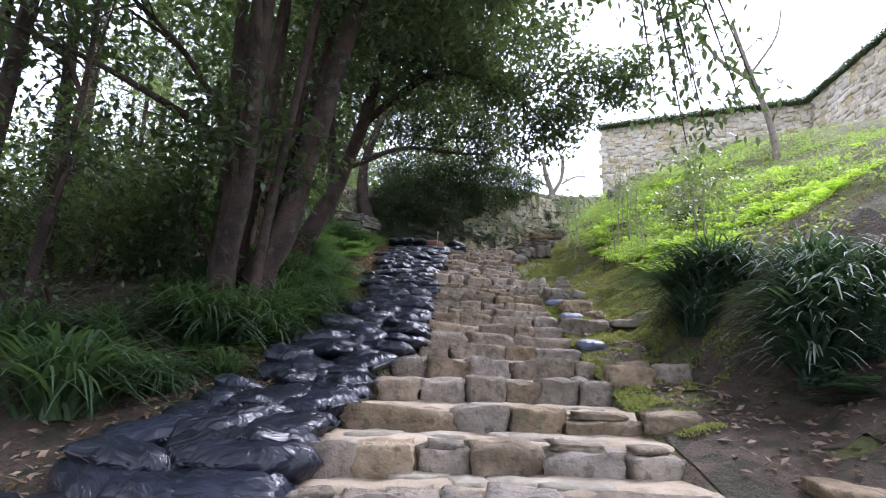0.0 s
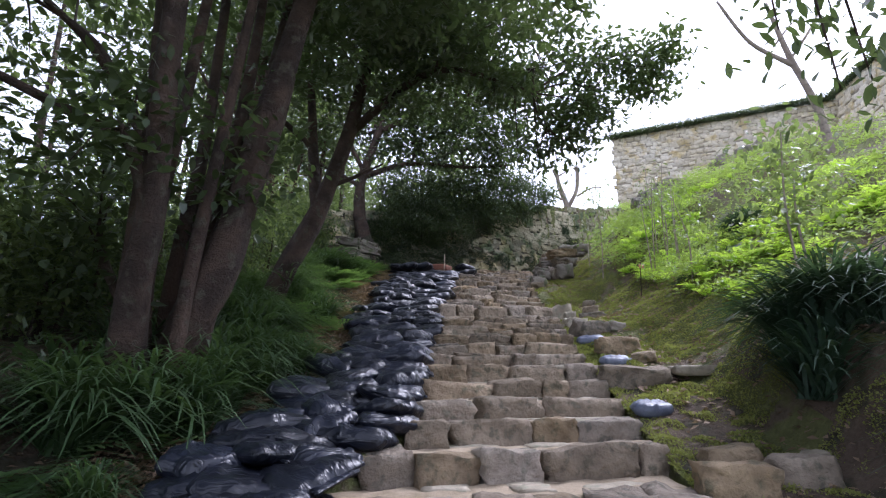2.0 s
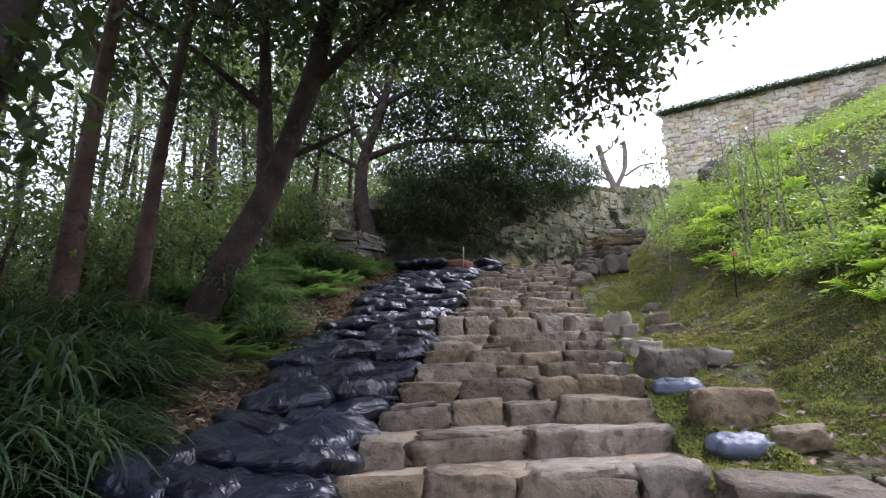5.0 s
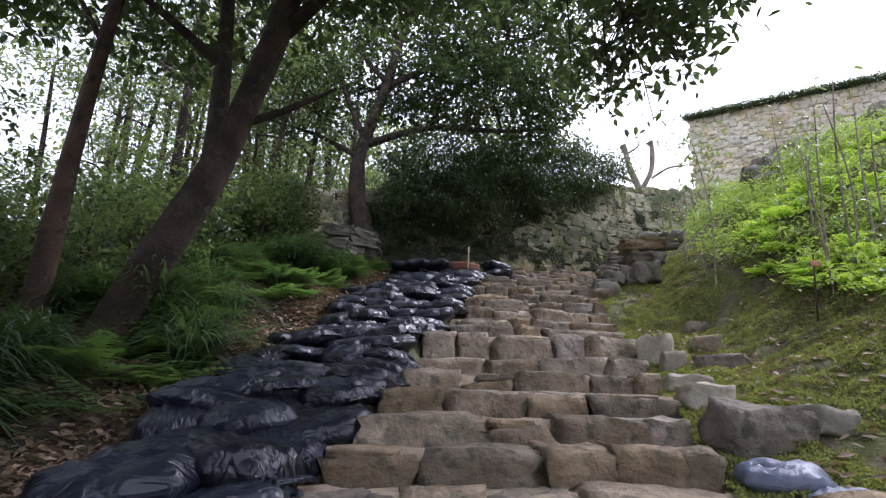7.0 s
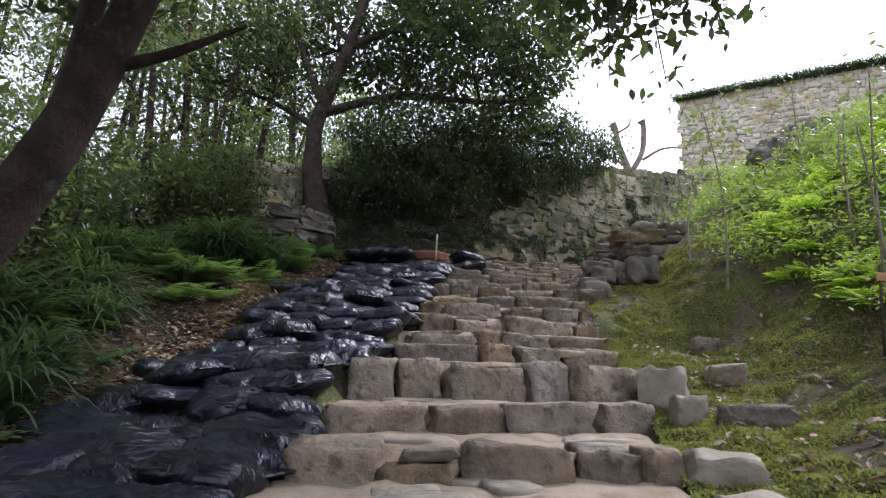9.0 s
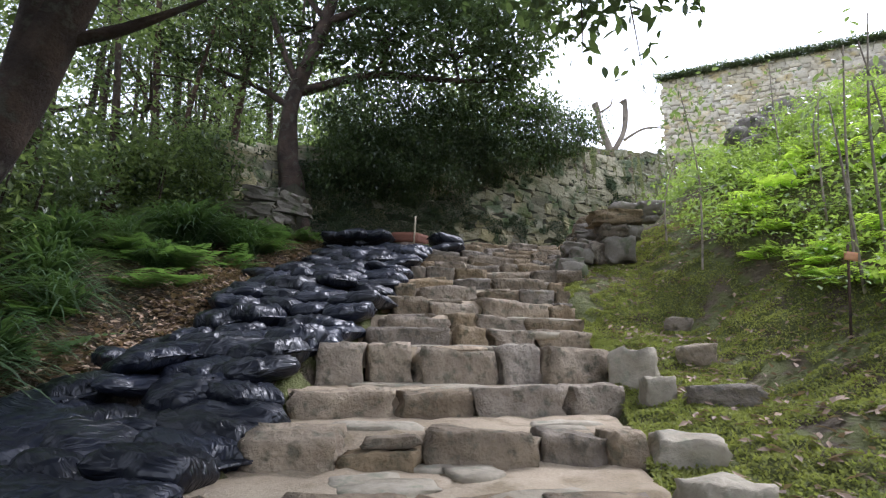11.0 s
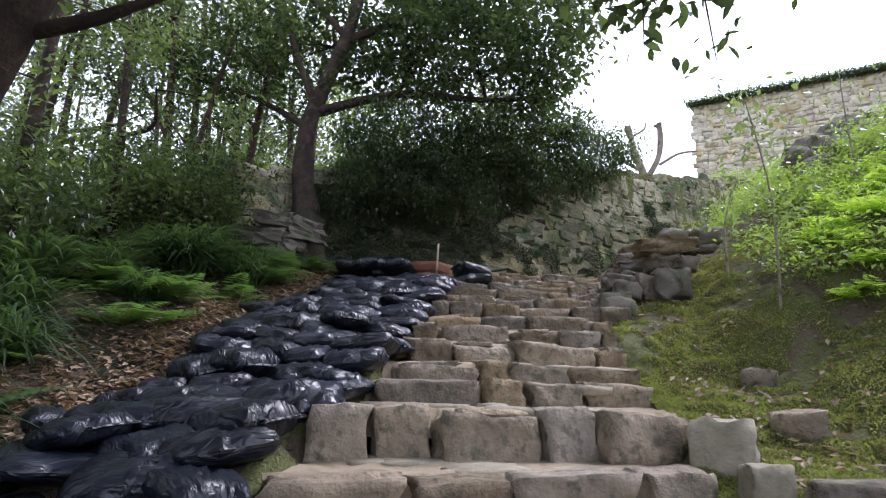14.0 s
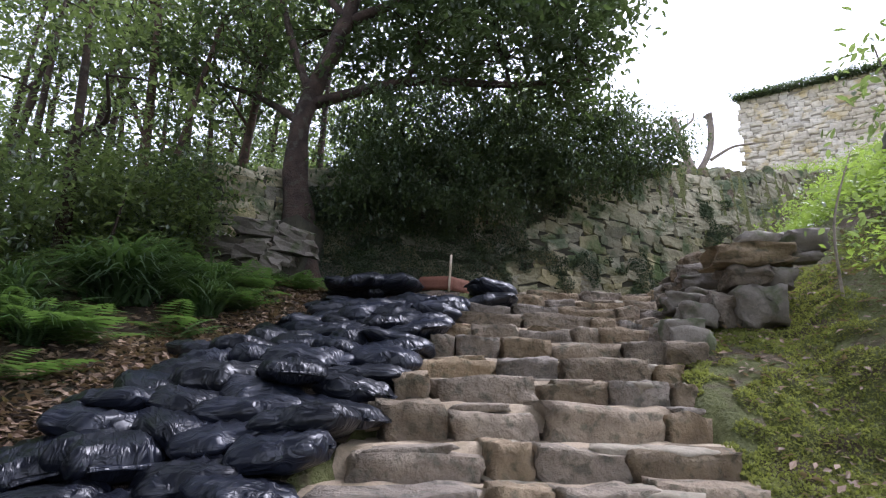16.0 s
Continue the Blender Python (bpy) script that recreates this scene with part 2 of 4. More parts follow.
def tree(name, label, stems, blobs, material=M_BARK, leaf=M_LEAF, leaf_size=0.16, density=1.5, category="tree", sprays=(), spray_leaf=0.13):
    """stems: lists of (x, y, z, radius); blobs: (stem, x, y, z, rx, ry, rz, clumps)."""
    base = new(name)
    base.location = stems[0][0][:3]
    tagged(base, label, category)
    o = Vector(base.location)
    for i, st in enumerate(stems):
        v, f = tube([Vector(s[:3]) - o for s in st], [s[3] for s in st], 13 if st[0][3] > 0.08 else 7, 0.2, seed=i)
        link_mesh("trunk", v, f, material, base)
    allp = []
    for b, (si, x, y, z, rx, ry, rz, cnt) in enumerate(blobs):
        st = stems[si]
        a = min(st, key=lambda s: (Vector(s[:3]) - Vector((x, y, z - 1.0))).length + 0.5 * abs(s[3]))
        a0, c = Vector(a[:3]), Vector((x, y, z))
        m1 = a0.lerp(c, 0.5) + Vector((rng.normal(0, .2), rng.normal(0, .2), rng.normal(0.15, .2)))
        v, f = tube([a0 - o, m1 - o, c - o], [a[3] * 0.55 + 0.01, a[3] * 0.3 + 0.012, 0.015], 6, seed=b)
        limb = link_mesh("limb", v, f, material, base)
        pts, cs = clumps((x, y, z), (rx * 1.35, ry * 1.35, rz * 1.35), int(cnt * density), 46, 0.24)
        allp.append(pts)
        tw_v, tw_f = [], []
        for q in cs[::3]:
            start = m1.lerp(c, rng.uniform(0.1, 1))
            qq = Vector(q)
            v, f = tube([start - o, start.lerp(qq, 0.5) + Vector((0, 0, 0.12)) - o, qq - o], [0.018, 0.011, 0.004], 4, seed=1)
            k = len(tw_v)
            tw_v += v
            tw_f += [tuple(i + k for i in face) for face in f]
        if tw_v:
            tagged(link_mesh("branchlet", tw_v, tw_f, material, base), kind="stuff")
    if allp:
        v, f = leaves(np.concatenate(allp) - np.array(o), leaf_size, shaped=leaf_size > 0.145)
        link_mesh("crown", v, f, leaf, base, smooth=False)
    for (x0, y0, z0, x1, y1, z1, n) in sprays:
        p, q = Vector((x0, y0, z0)) - o, Vector((x1, y1, z1)) - o
        m1 = p.lerp(q, 0.6) + Vector((0, 0, 0.25))
        v, f = tube([p, m1, q], [0.022, 0.012, 0.004], 5)
        twig = link_mesh("twig", v, f, material, base)
        pts = np.array([m1.lerp(q, rng.uniform(0.0, 1.08)) for k in range(n)]) + rng.normal(0, 0.15, (n, 3))
        v, f = leaves(pts, spray_leaf, 0.42, 0.8, shaped=True)
        tagged(link_mesh("leaf_spray", v, f, leaf, twig, smooth=False), kind="stuff")
    return base


# ---- the lie of the land ----
# each step: its front edge at the left end, at the right end, and the height of its tread
STEPS = [(-0.6, -0.5, -0.22), (0.1, 0.2, -0.02), (0.85, 0.95, 0.18), (1.6, 1.7, 0.38), (2.3, 2.45, 0.58), (2.9, 3.05, 0.76), (3.5, 3.7, 0.94), (4.17, 4.44, 1.09), (5.2, 5.45, 1.29),
         (5.85, 6.5, 1.49), (6.4, 7.1, 1.66), (6.98, 7.6, 1.83), (7.57, 8.05, 2.0), (8.0, 8.5, 2.19), (8.5, 9.2, 2.35), (9.2, 9.75, 2.515), (9.6, 9.98, 2.68), (9.85, 10.6, 2.81),
         (10.4, 11.0, 2.96), (11.3, 11.8, 3.1), (12.15, 12.95, 3.27), (12.85, 13.6, 3.58), (13.6, 14.7, 3.74), (14.07, 15.06, 3.91), (14.56, 15.55, 4.14), (15.0, 15.8, 4.31), (15.5, 16.1, 4.47),
         (16.0, 16.5, 4.66), (16.5, 17.0, 4.84), (17.0, 17.5, 5.02), (17.5, 18.0, 5.19), (18.0, 18.45, 5.36), (18.5, 18.85, 5.52)]
SY, SZ, SKEW = [(a + b) / 2 for a, b, z in STEPS], [z for a, b, z in STEPS], [(b - a) / 2.3 for a, b, z in STEPS]


def slope(y, x=0.85):
    """Height of the line of step edges; the steps run askew, their right ends farther up."""
    y = y - float(np.interp(y, SY, SKEW)) * (max(-1.2, min(3.2, x)) - 0.85)
    if y < SY[0]:
        return SZ[0] + (y - SY[0]) * 0.28 if y > -4 else SZ[0] + (-4 - SY[0]) * 0.28 + (y + 4) * 0.1
    if y > SY[-1]:
        return SZ[-1] + (y - SY[-1]) * 0.31
    return float(np.interp(y, SY, SZ))


def left_edge(y):
    return float(np.interp(y, [2, 4.2, 5.9, 6.5, 9.5, 10, 11.3, 12.2, 12.8, 13.6, 16, 18.4], [-0.95, -0.78, -0.62, -0.25, -0.3, -0.15, -0.2, -0.3, -0.35, -0.12, -0.05, 0.15]))


def right_edge(y):
    return float(np.interp(y, [2, 4.4, 6.6, 8.3, 10.6, 11.8, 13, 14.9, 16, 17.6, 18.9], [1.6, 1.6, 1.8, 1.78, 1.86, 1.98, 2.15, 2.25, 2.15, 2.4, 2.45]))


def bag_edge(y):
    return float(np.interp(y, [1, 4, 8, 10, 12.5, 14.5, 17, 19], [-2.3, -1.9, -1.25, -1.2, -1.7, -1.8, -1.65, -1.7]))


def wall_y(x):
    return 21.0 + 0.55 * x


def land(x, y):
    """Height of the ground."""
    s = slope(y, x)
    le, re = left_edge(y), right_edge(y)
    bump = 0.10 * noise.noise(Vector((x * 0.9, y * 0.9, 1.0))) + 0.05 * noise.noise(Vector((x * 3, y * 3, 5.0))) + 0.025 * noise.noise(Vector((x * 6, y * 6, 2.0)))
    if x > re:
        d = x - re
        steep = 0.60 + 0.06 * max(0, min(1, (y - 11.5) / 3))
        h = s - 0.12 + 0.16 * min(d, 1.1) + steep * max(0, min(d, 5.5) - 1.1) + 0.44 * max(0, min(d, 9) - 5.5) + 0.22 * max(0, d - 9) + bump * min(1, d * 2)
        h += 0.72 * max(0, min(1, 1.5 - abs(y - 6.6) / 1.3)) * min(1, max(0, d - 0.95) * 1.7)
        h -= 0.16 * max(0, y - 19.5)
        h -= max(0.0, h - 15.5) * 0.93
        if 17.3 < y < 26 and x < 8.6:
            k = min(1, (y - 17.3) / 0.5) * min(1, max(0, 8.6 - x) / 1.2)
            h = h + (min(h, 5.5 + 0.85 * max(0, x - 3.7)) - h) * k
    elif x < le:
        d = le - x
        h = s - 0.12 - 0.07 * min(d, 1.7) + 0.26 * max(0, min(d, 4.2) - 1.9) + bump * min(1, d)
        h -= 0.14 * max(0, d - 5)
    else:
        h = s - 0.36
    if -4.6 < x < 8.6:
        if y < wall_y(x) + 0.25:
            if y > 18.3 and -2.7 < x <= re + 0.4:
                h = min(h, 5.5) if x < le else min(h, 5.2)
                if x < le:
                    h = 5.45 + bump
        else:
            h = max(h if x > re else 0, 9.0 + 0.07 * x - 0.65 * max(0, -1.0 - x) + 0.33 * max(0, y - 25) + bump)
            h = min(h, 16.5 + 0.01 * y)
    if x <= -2.7 and 19 < y and (x <= -4.6 or y < wall_y(x) + 0.25):
        h = max(h, min(6.6, 5.4 + (y - 19) * 0.9)) + max(0, (y - 25)) * 0.1
        h = min(h, 13)
    return h


def axis(lo, hi, step, out_lo, out_hi):
    a = list(np.arange(lo, hi, step))
    s, v = step, lo
    pre = []
    while v > out_lo:
        s *= 1.22
        v -= s
        pre.append(v)
    s, v = step, a[-1]
    post = []
    while v < out_hi:
        s *= 1.22
        v += s
        post.append(v)
    return pre[::-1] + a + post


gx, gy = axis(-6.5, 9.5, 0.14, -1500, 1500), axis(-2.5, 26.5, 0.14, -1500, 1500)
gv = [(x, y, land(x, min(max(y, -60), 90))) for y in gy for x in gx]
nx = len(gx)
gf = [(j * nx + i, j * nx + i + 1, (j + 1) * nx + i + 1, (j + 1) * nx + i) for j in range(len(gy) - 1) for i in range(nx - 1)]
tagged(link_mesh("ground", gv, gf, M_GROUND), "mossy brown earth hillside with leaf litter", "ground", kind="structure")

# ---- trees ----
tree("evergreen_tree", "large multi-stemmed evergreen tree with dark fissured bark",
     [[(-2.8, 7.2, 1.1, 0.30), (-2.66, 7.2, 2.2, 0.21), (-2.3, 7.2, 3.2, 0.18), (-1.93, 7.3, 4.9, 0.16), (-1.45, 7.1, 6.6, 0.12), (-1.0, 6.9, 8.4, 0.08)],
      [(-2.95, 7.0, 1.2, 0.21), (-2.82, 6.65, 2.5, 0.135), (-2.62, 6.42, 3.5, 0.12), (-2.5, 6.2, 5.2, 0.10), (-2.35, 6.1, 7.6, 0.07)],
      [(-3.15, 7.3, 1.2, 0.18), (-3.15, 7.2, 2.6, 0.12), (-3.12, 7.1, 4.4, 0.10), (-3.2, 7.0, 7.5, 0.06)],
      [(-2.75, 7.5, 1.2, 0.22), (-2.6, 7.55, 2.8, 0.13), (-2.3, 7.7, 4.6, 0.10), (-1.9, 7.9, 7.5, 0.06)],
      [(-2.95, 7.2, 1.9, 0.10), (-2.9, 6.95, 3.2, 0.075), (-2.62, 6.8, 5.0, 0.06), (-2.3, 6.7, 8.0, 0.03)],
      [(-2.85, 7.4, 1.9, 0.11), (-2.5, 7.4, 3.4, 0.08), (-2.2, 7.3, 5.5, 0.06), (-2.0, 7.2, 8.0, 0.03)],
      [(-2.62, 7.05, 1.4, 0.10), (-2.5, 6.95, 2.6, 0.075), (-2.3, 6.9, 4.2, 0.06), (-1.9, 6.8, 7.0, 0.04)],
      [(-3.05, 6.9, 1.4, 0.09), (-2.98, 6.75, 2.6, 0.065), (-2.85, 6.6, 4.4, 0.05), (-2.75, 6.5, 7.4, 0.03)],
      [(-2.9, 7.5, 1.4, 0.12), (-2.95, 7.5, 2.9, 0.085), (-2.75, 7.5, 4.8, 0.065), (-2.6, 7.4, 7.6, 0.04)],
      [(-2.55, 7.3, 1.4, 0.12), (-2.45, 7.35, 2.6, 0.08), (-2.1, 7.45, 4.2, 0.065), (-1.55, 7.5, 6.8, 0.04)],
      [(-1.45, 7.1, 6.6, 0.09), (-0.3, 5.0, 7.0, 0.07), (1.2, 3.6, 6.4, 0.04), (2.0, 3.9, 4.9, 0.015)]],
     # crown blob at y 3.0 hangs out of view, added to shade the bank
     [(0, -0.8, 7.0, 7.8, 1.6, 1.6, 1.1, 84), (0, 0.6, 8.2, 8.5, 1.7, 1.6, 1.1, 74), (1, -3.0, 6.0, 7.2, 1.8, 1.6, 1.2, 16), (2, -4.8, 7.0, 6.4, 1.6, 1.5, 1.5, 9), (2, -4.2, 3.0, 6.8, 1.8, 1.6, 1.0, 60), (2, -4.8, 5.4, 6.4, 1.3, 1.2, 1.0, 22),
      (3, -2.6, 8.6, 7.6, 1.6, 1.6, 1.2, 28), (2, -5.0, 5.2, 5.0, 1.2, 1.2, 1.6, 10), (1, -2.4, 3.2, 8.6, 2.0, 1.4, 0.9, 40), (1, -2.9, 6.2, 4.3, 0.4, 0.4, 0.8, 7), (3, -2.2, 7.4, 4.4, 0.4, 0.4, 0.8, 7), (2, -3.5, 7.0, 3.6, 0.4, 0.4, 0.7, 7)],
     sprays=[(1.2, 3.6, 6.4, 1.85, 4.4, 3.75, 90), (1.2, 3.6, 6.4, 2.1, 4.4, 3.4, 120), (1.2, 3.6, 6.4, 2.35, 4.5, 3.5, 110), (1.2, 3.6, 6.4, 2.7, 4.5, 3.75, 100), (1.2, 3.6, 6.4, 2.9, 4.6, 4.0, 90), (1.2, 3.6, 6.4, 2.3, 4.6, 4.0, 110)], spray_leaf=0.105)
tree("evergreen_tree", "low-branched evergreen sapling with glossy leaves at the wood's edge",
     [[(-4.3, 5.4, 0.9, 0.06), (-4.25, 5.4, 2.4, 0.05), (-4.1, 5.4, 4.2, 0.035), (-4.1, 5.4, 5.6, 0.02)]],
     [(0, -3.95, 5.3, 3.3, 0.5, 0.5, 0.5, 9), (0, -4.3, 5.8, 2.1, 0.6, 0.6, 0.6, 11), (0, -4.4, 5.5, 4.4, 0.7, 0.6, 0.6, 7), (0, -4.9, 6.0, 3.2, 0.6, 0.6, 0.8, 9)], leaf_size=0.115, density=1.0)
tree("evergreen_tree", "tall leaning evergreen tree with grey-brown bark",
     [[(-3.8, 12.1, 2.5, 0.38), (-3.5, 12.1, 3.6, 0.24), (-2.78, 12.3, 5.4, 0.175), (-2.2, 12.4, 7.2, 0.15), (-1.7, 12.4, 9.5, 0.14)],
      [(-2.6, 12.35, 6.0, 0.07), (-2.1, 12.6, 6.3, 0.045), (-1.5, 12.8, 6.7, 0.02)],
      [(-2.78, 12.3, 5.4, 0.12), (-3.0, 12.6, 7.0, 0.11), (-3.2, 12.7, 9.0, 0.06)],
      [(-2.3, 12.5, 7.2, 0.10), (-0.3, 12.2, 8.6, 0.07), (1.8, 12.2, 8.0, 0.04)]],
     [(0, -1.8, 12.3, 9.4, 2.0, 1.8, 1.3, 112), (3, 0.4, 12.3, 9.2, 1.8, 1.7, 1.1, 72), (3, 2.2, 12.3, 8.6, 1.2, 1.3, 1.0, 28), (2, -4.2, 12.6, 9.0, 1.8, 1.8, 1.4, 70),
      (3, 2.3, 12.6, 7.2, 0.8, 0.9, 0.5, 14), (3, 3.4, 12.8, 8.4, 1.0, 0.9, 0.8, 22), (3, 4.5, 12.6, 8.8, 0.6, 0.7, 0.5, 16), (2, -5.2, 11.0, 8.4, 1.6, 1.6, 1.4, 24), (0, -0.6, 10.6, 9.4, 1.6, 1.4, 0.9, 70)],
     sprays=[(1.8, 12.2, 8.0, 2.0, 13.3, 6.3, 34), (1.8, 12.2, 8.0, 2.6, 13.5, 6.3, 34), (1.8, 12.2, 8.0, 3.0, 13.0, 6.5, 30), (1.4, 12.2, 8.1, 1.5, 12.9, 6.7, 30), (1.8, 12.2, 8.0, 3.4, 12.2, 7.2, 36), (1.0, 12.2, 8.2, 0.9, 11.4, 7.4, 30)])
tree("evergreen_tree", "evergreen tree rooted on a dry-stone stub wall",
     [[(-2.9, 19.1, 5.2, 0.42), (-3.0, 19.2, 6.1, 0.32), (-3.15, 19.25, 7.0, 0.24), (-3.28, 19.3, 7.9, 0.20), (-3.2, 19.4, 9.2, 0.17), (-2.7, 19.6, 11.0, 0.13), (-2.2, 19.8, 13.5, 0.08)],
      [(-3.2, 19.4, 9.1, 0.12), (-1.6, 20.2, 9.9, 0.09), (0.4, 20.4, 9.8, 0.06), (2.0, 20.6, 9.9, 0.025)],
      [(-2.75, 19.6, 10.9, 0.10), (-0.6, 20.5, 12.4, 0.07), (1.4, 20.8, 13.0, 0.04)],
      [(-3.25, 19.4, 8.7, 0.08), (-4.8, 20.1, 9.8, 0.06), (-6.5, 20.0, 10.4, 0.03)],
      [(-3.2, 19.4, 9.3, 0.09), (-3.9, 19.7, 10.8, 0.07), (-4.6, 20.0, 12.8, 0.04)]],
     [(1, 0.2, 20.4, 10.7, 1.7, 1.5, 1.0, 80), (1, 1.5, 20.6, 10.5, 1.4, 1.4, 1.0, 80), (2, 0.6, 20.6, 13.2, 2.2, 1.8, 1.2, 110), (2, 1.4, 20.8, 13.2, 1.6, 1.6, 1.2, 50),
      (0, -2.0, 20.8, 14.2, 2.2, 2.0, 1.4, 100), (3, -5.0, 20.3, 11.0, 2.0, 1.6, 1.6, 70), (3, -7.2, 20.0, 10.8, 1.8, 1.6, 1.6, 40), (0, -3.2, 20.2, 11.2, 1.5, 1.3, 1.3, 34), (0, -4.0, 20.0, 13.0, 1.7, 1.5, 1.3, 34), (2, -0.9, 20.8, 11.9, 1.2, 1.2, 1.0, 40), (1, -1.4, 20.4, 10.9, 1.2, 1.1, 0.8, 40)], density=0.95)

for (x, y, lean, radius, h, n) in ((-3.95, 10.2, 0.35, 0.10, 7.0, 18), (-4.4, 11.9, 0.7, 0.10, 7.5, 18), (-5.3, 20.6, 0.5, 0.10, 6.0, 20), (-6.2, 19.2, -0.4, 0.11, 5.5, 26), (-6.0, 19.3, 0.8, 0.07, 5.0, 20)):
    z = land(x, y)
    tree("slim_tree", "slim red-brown trunk in the wood beside the stairs",
         [[(x, y, z - 0.1, radius * 1.25), (x + lean * 0.25, y, z + h * 0.35, radius * 0.9), (x + lean, y, z + h, radius * 0.5)],
          [(x + lean * 0.3, y, z + h * 0.45, radius * 0.4), (x - 0.5, y - 0.3, z + h * 0.62, radius * 0.25), (x - 0.9, y - 0.4, z + h * 0.7, 0.012)]],
         [(0, x + lean, y, z + h, 1.3, 1.2, 1.1, n), (1, x - 0.9, y - 0.4, z + h * 0.72, 0.7, 0.6, 0.4, n // 3)], M_REDBARK, M_LEAF2, 0.13, 1.0)

# unseen trees behind the start of the walk, added to shade the near-left bank
for (x, y) in ((-5.5, -1.5), (-3.2, -3.0), (-7.5, 1.0), (-6.5, -5.0)):
    z = land(x, y)
    tree("slim_tree", "unseen slim tree added below the stairs to shade the near bank",
         [[(x, y, z - 0.1, 0.13), (x + 0.3, y, z + 3.5, 0.10), (x + 0.8, y + 0.3, z + 7.5, 0.05)]],
         [(0, x + 1.0, y + 0.4, z + 7.6, 1.7, 1.6, 1.2, 50), (0, x + 0.4, y, z + 5.6, 1.5, 1.5, 1.0, 40)], M_REDBARK, M_LEAF, 0.14, 1.0)

# ---- back retaining wall, castle walls above ----
def rubble(name, label, p0, p1, z0, z1, base, thick, stone_w, stone_h, stone_mat, pieces, seed, batter=0.0, floor_of=None, count_max=300, joint=M_JOINT):
    """A rubble wall from p0 to p1 (plan), z0 to z1 at its ends: an earth core with stones of its own in front."""
    r = random.Random(seed)
    a, b = Vector((*p0, 0)), Vector((*p1, 0))
    run = (b - a).length
    t = (b - a) / run
    n = Vector((t.y, -t.x, 0))
    cv, nseg = [], 12
    for i in range(nseg + 1):
        u = i / nseg
        q = a + t * run * u
        top = z0 + (z1 - z0) * u
        for off, z in ((0, base - 0.5), (-batter, top - 0.06), (-batter - thick, top - 0.06), (-thick - batter, base - 0.5)):
            cv.append(q + n * off + Vector((0, 0, z)))
    cf = [(i * 4 + k, i * 4 + (k + 1) % 4, i * 4 + 4 + (k + 1) % 4, i * 4 + 4 + k) for i in range(nseg) for k in range(4)]
    cf += [(3, 2, 1, 0), tuple(nseg * 4 + k for k in range(4))]
    core = link_mesh(name, cv, cf, joint, smooth=False)
    tagged(core, label, "wall", kind="structure")
    jv, jf, made = [], [], 0
    z = base
    while z < max(z0, z1) - 0.02:
        h = stone_h * r.uniform(0.65, 1.3)
        u = -r.uniform(0, stone_w)
        while u < run:
            w = stone_w * r.uniform(0.55, 1.6)
            c = u + w / 2
            top = z0 + (z1 - z0) * max(0, min(1, c / run))
            q = a + t * c
            zz = z + h / 2 + r.uniform(-0.38, 0.38) * stone_h
            low = floor_of(q.x, q.y) if floor_of else base
            if 0 < c < run and zz < top and zz + h > low - 0.1:
                hh = h * r.uniform(0.7, 1.4)
                k = (zz - base) / max(0.1, top - base)
                v, f = hewn(np.array([w * 0.97, stone_w * 0.55, hh]), r.uniform(0, 99), BOX2, 0.2, 0.93)
                turn = math.atan2(t.y, t.x)
                m = Matrix.Translation(q + n * (-batter * k - stone_w * 0.2 + r.uniform(-0.02, 0.03)) + Vector((0, 0, zz))) @ Matrix.Rotation(turn, 4, "Z") @ Matrix.Rotation(r.uniform(-0.3, 0.3) * (1 if pieces else 0.25), 4, "Y")
                if pieces and made < count_max:
                    ob = link_mesh("stone", v, f, stone_mat, core, smooth=False)
                    ob.matrix_basis = m
                    made += 1
                else:
                    k0 = len(jv)
                    jv += [m @ Vector(x) for x in v]
                    jf += [tuple(i + k0 for i in face) for face in f]
            u += w
        z += h * 0.94
    if jv:
        tagged(link_mesh("stones", jv, jf, stone_mat, core, smooth=not pieces), kind="stuff")
    return core


rubble("wall_back", "mossy dry-stone retaining wall across the stair head", (-4.4, wall_y(-4.4)), (8.4, wall_y(8.4)), 7.7, 9.8, 5.5, 0.6, 0.36, 0.2, M_WALL, True, 3, 0.3, land)
rubble("wall_stub", "low broken dry-stone stub wall under the tree", (-4.4, 18.4), (-2.75, 18.4), 6.15, 6.75, 4.8, 1.2, 0.5, 0.26, M_ROCK, True, 5, 0.1, land)
rubble("wall_castle_front", "high ochre stone castle wall on the hilltop", (15.8, 52), (34.5, 44.5), 26.4, 26.4, 15.0, 3.0, 0.6, 0.34, M_OCHRE, False, 8, 1.2, joint=M_MORTAR)
rubble("wall_castle_side", "high ochre stone castle wall turning downhill", (32.6, 45.2), (30.4, 24.0), 26.4, 26.4, 14.0, 3.0, 0.8, 0.45, M_OCHRE, False, 9, 1.0, joint=M_MORTAR)
for k, (p, q) in enumerate((((15.9, 53.2), (33.6, 46.0)), ((33.6, 46.0), (31.5, 24.0)))):
    pts = []
    for i in range(16000):
        u, w = rng.random(), rng.normal(0, 0.3)
        x, y = p[0] + (q[0] - p[0]) * u, p[1] + (q[1] - p[1]) * u
        pts.append((x + w, y + w, 26.3 + rng.uniform(0, 0.55)))
    v, f = leaves(pts, 0.2, 0.5, -0.1)
    tagged(link_mesh("turf", v, f, M_LEAF, smooth=False), "strip of clipped turf along the wall top", "grass", kind="stuff")

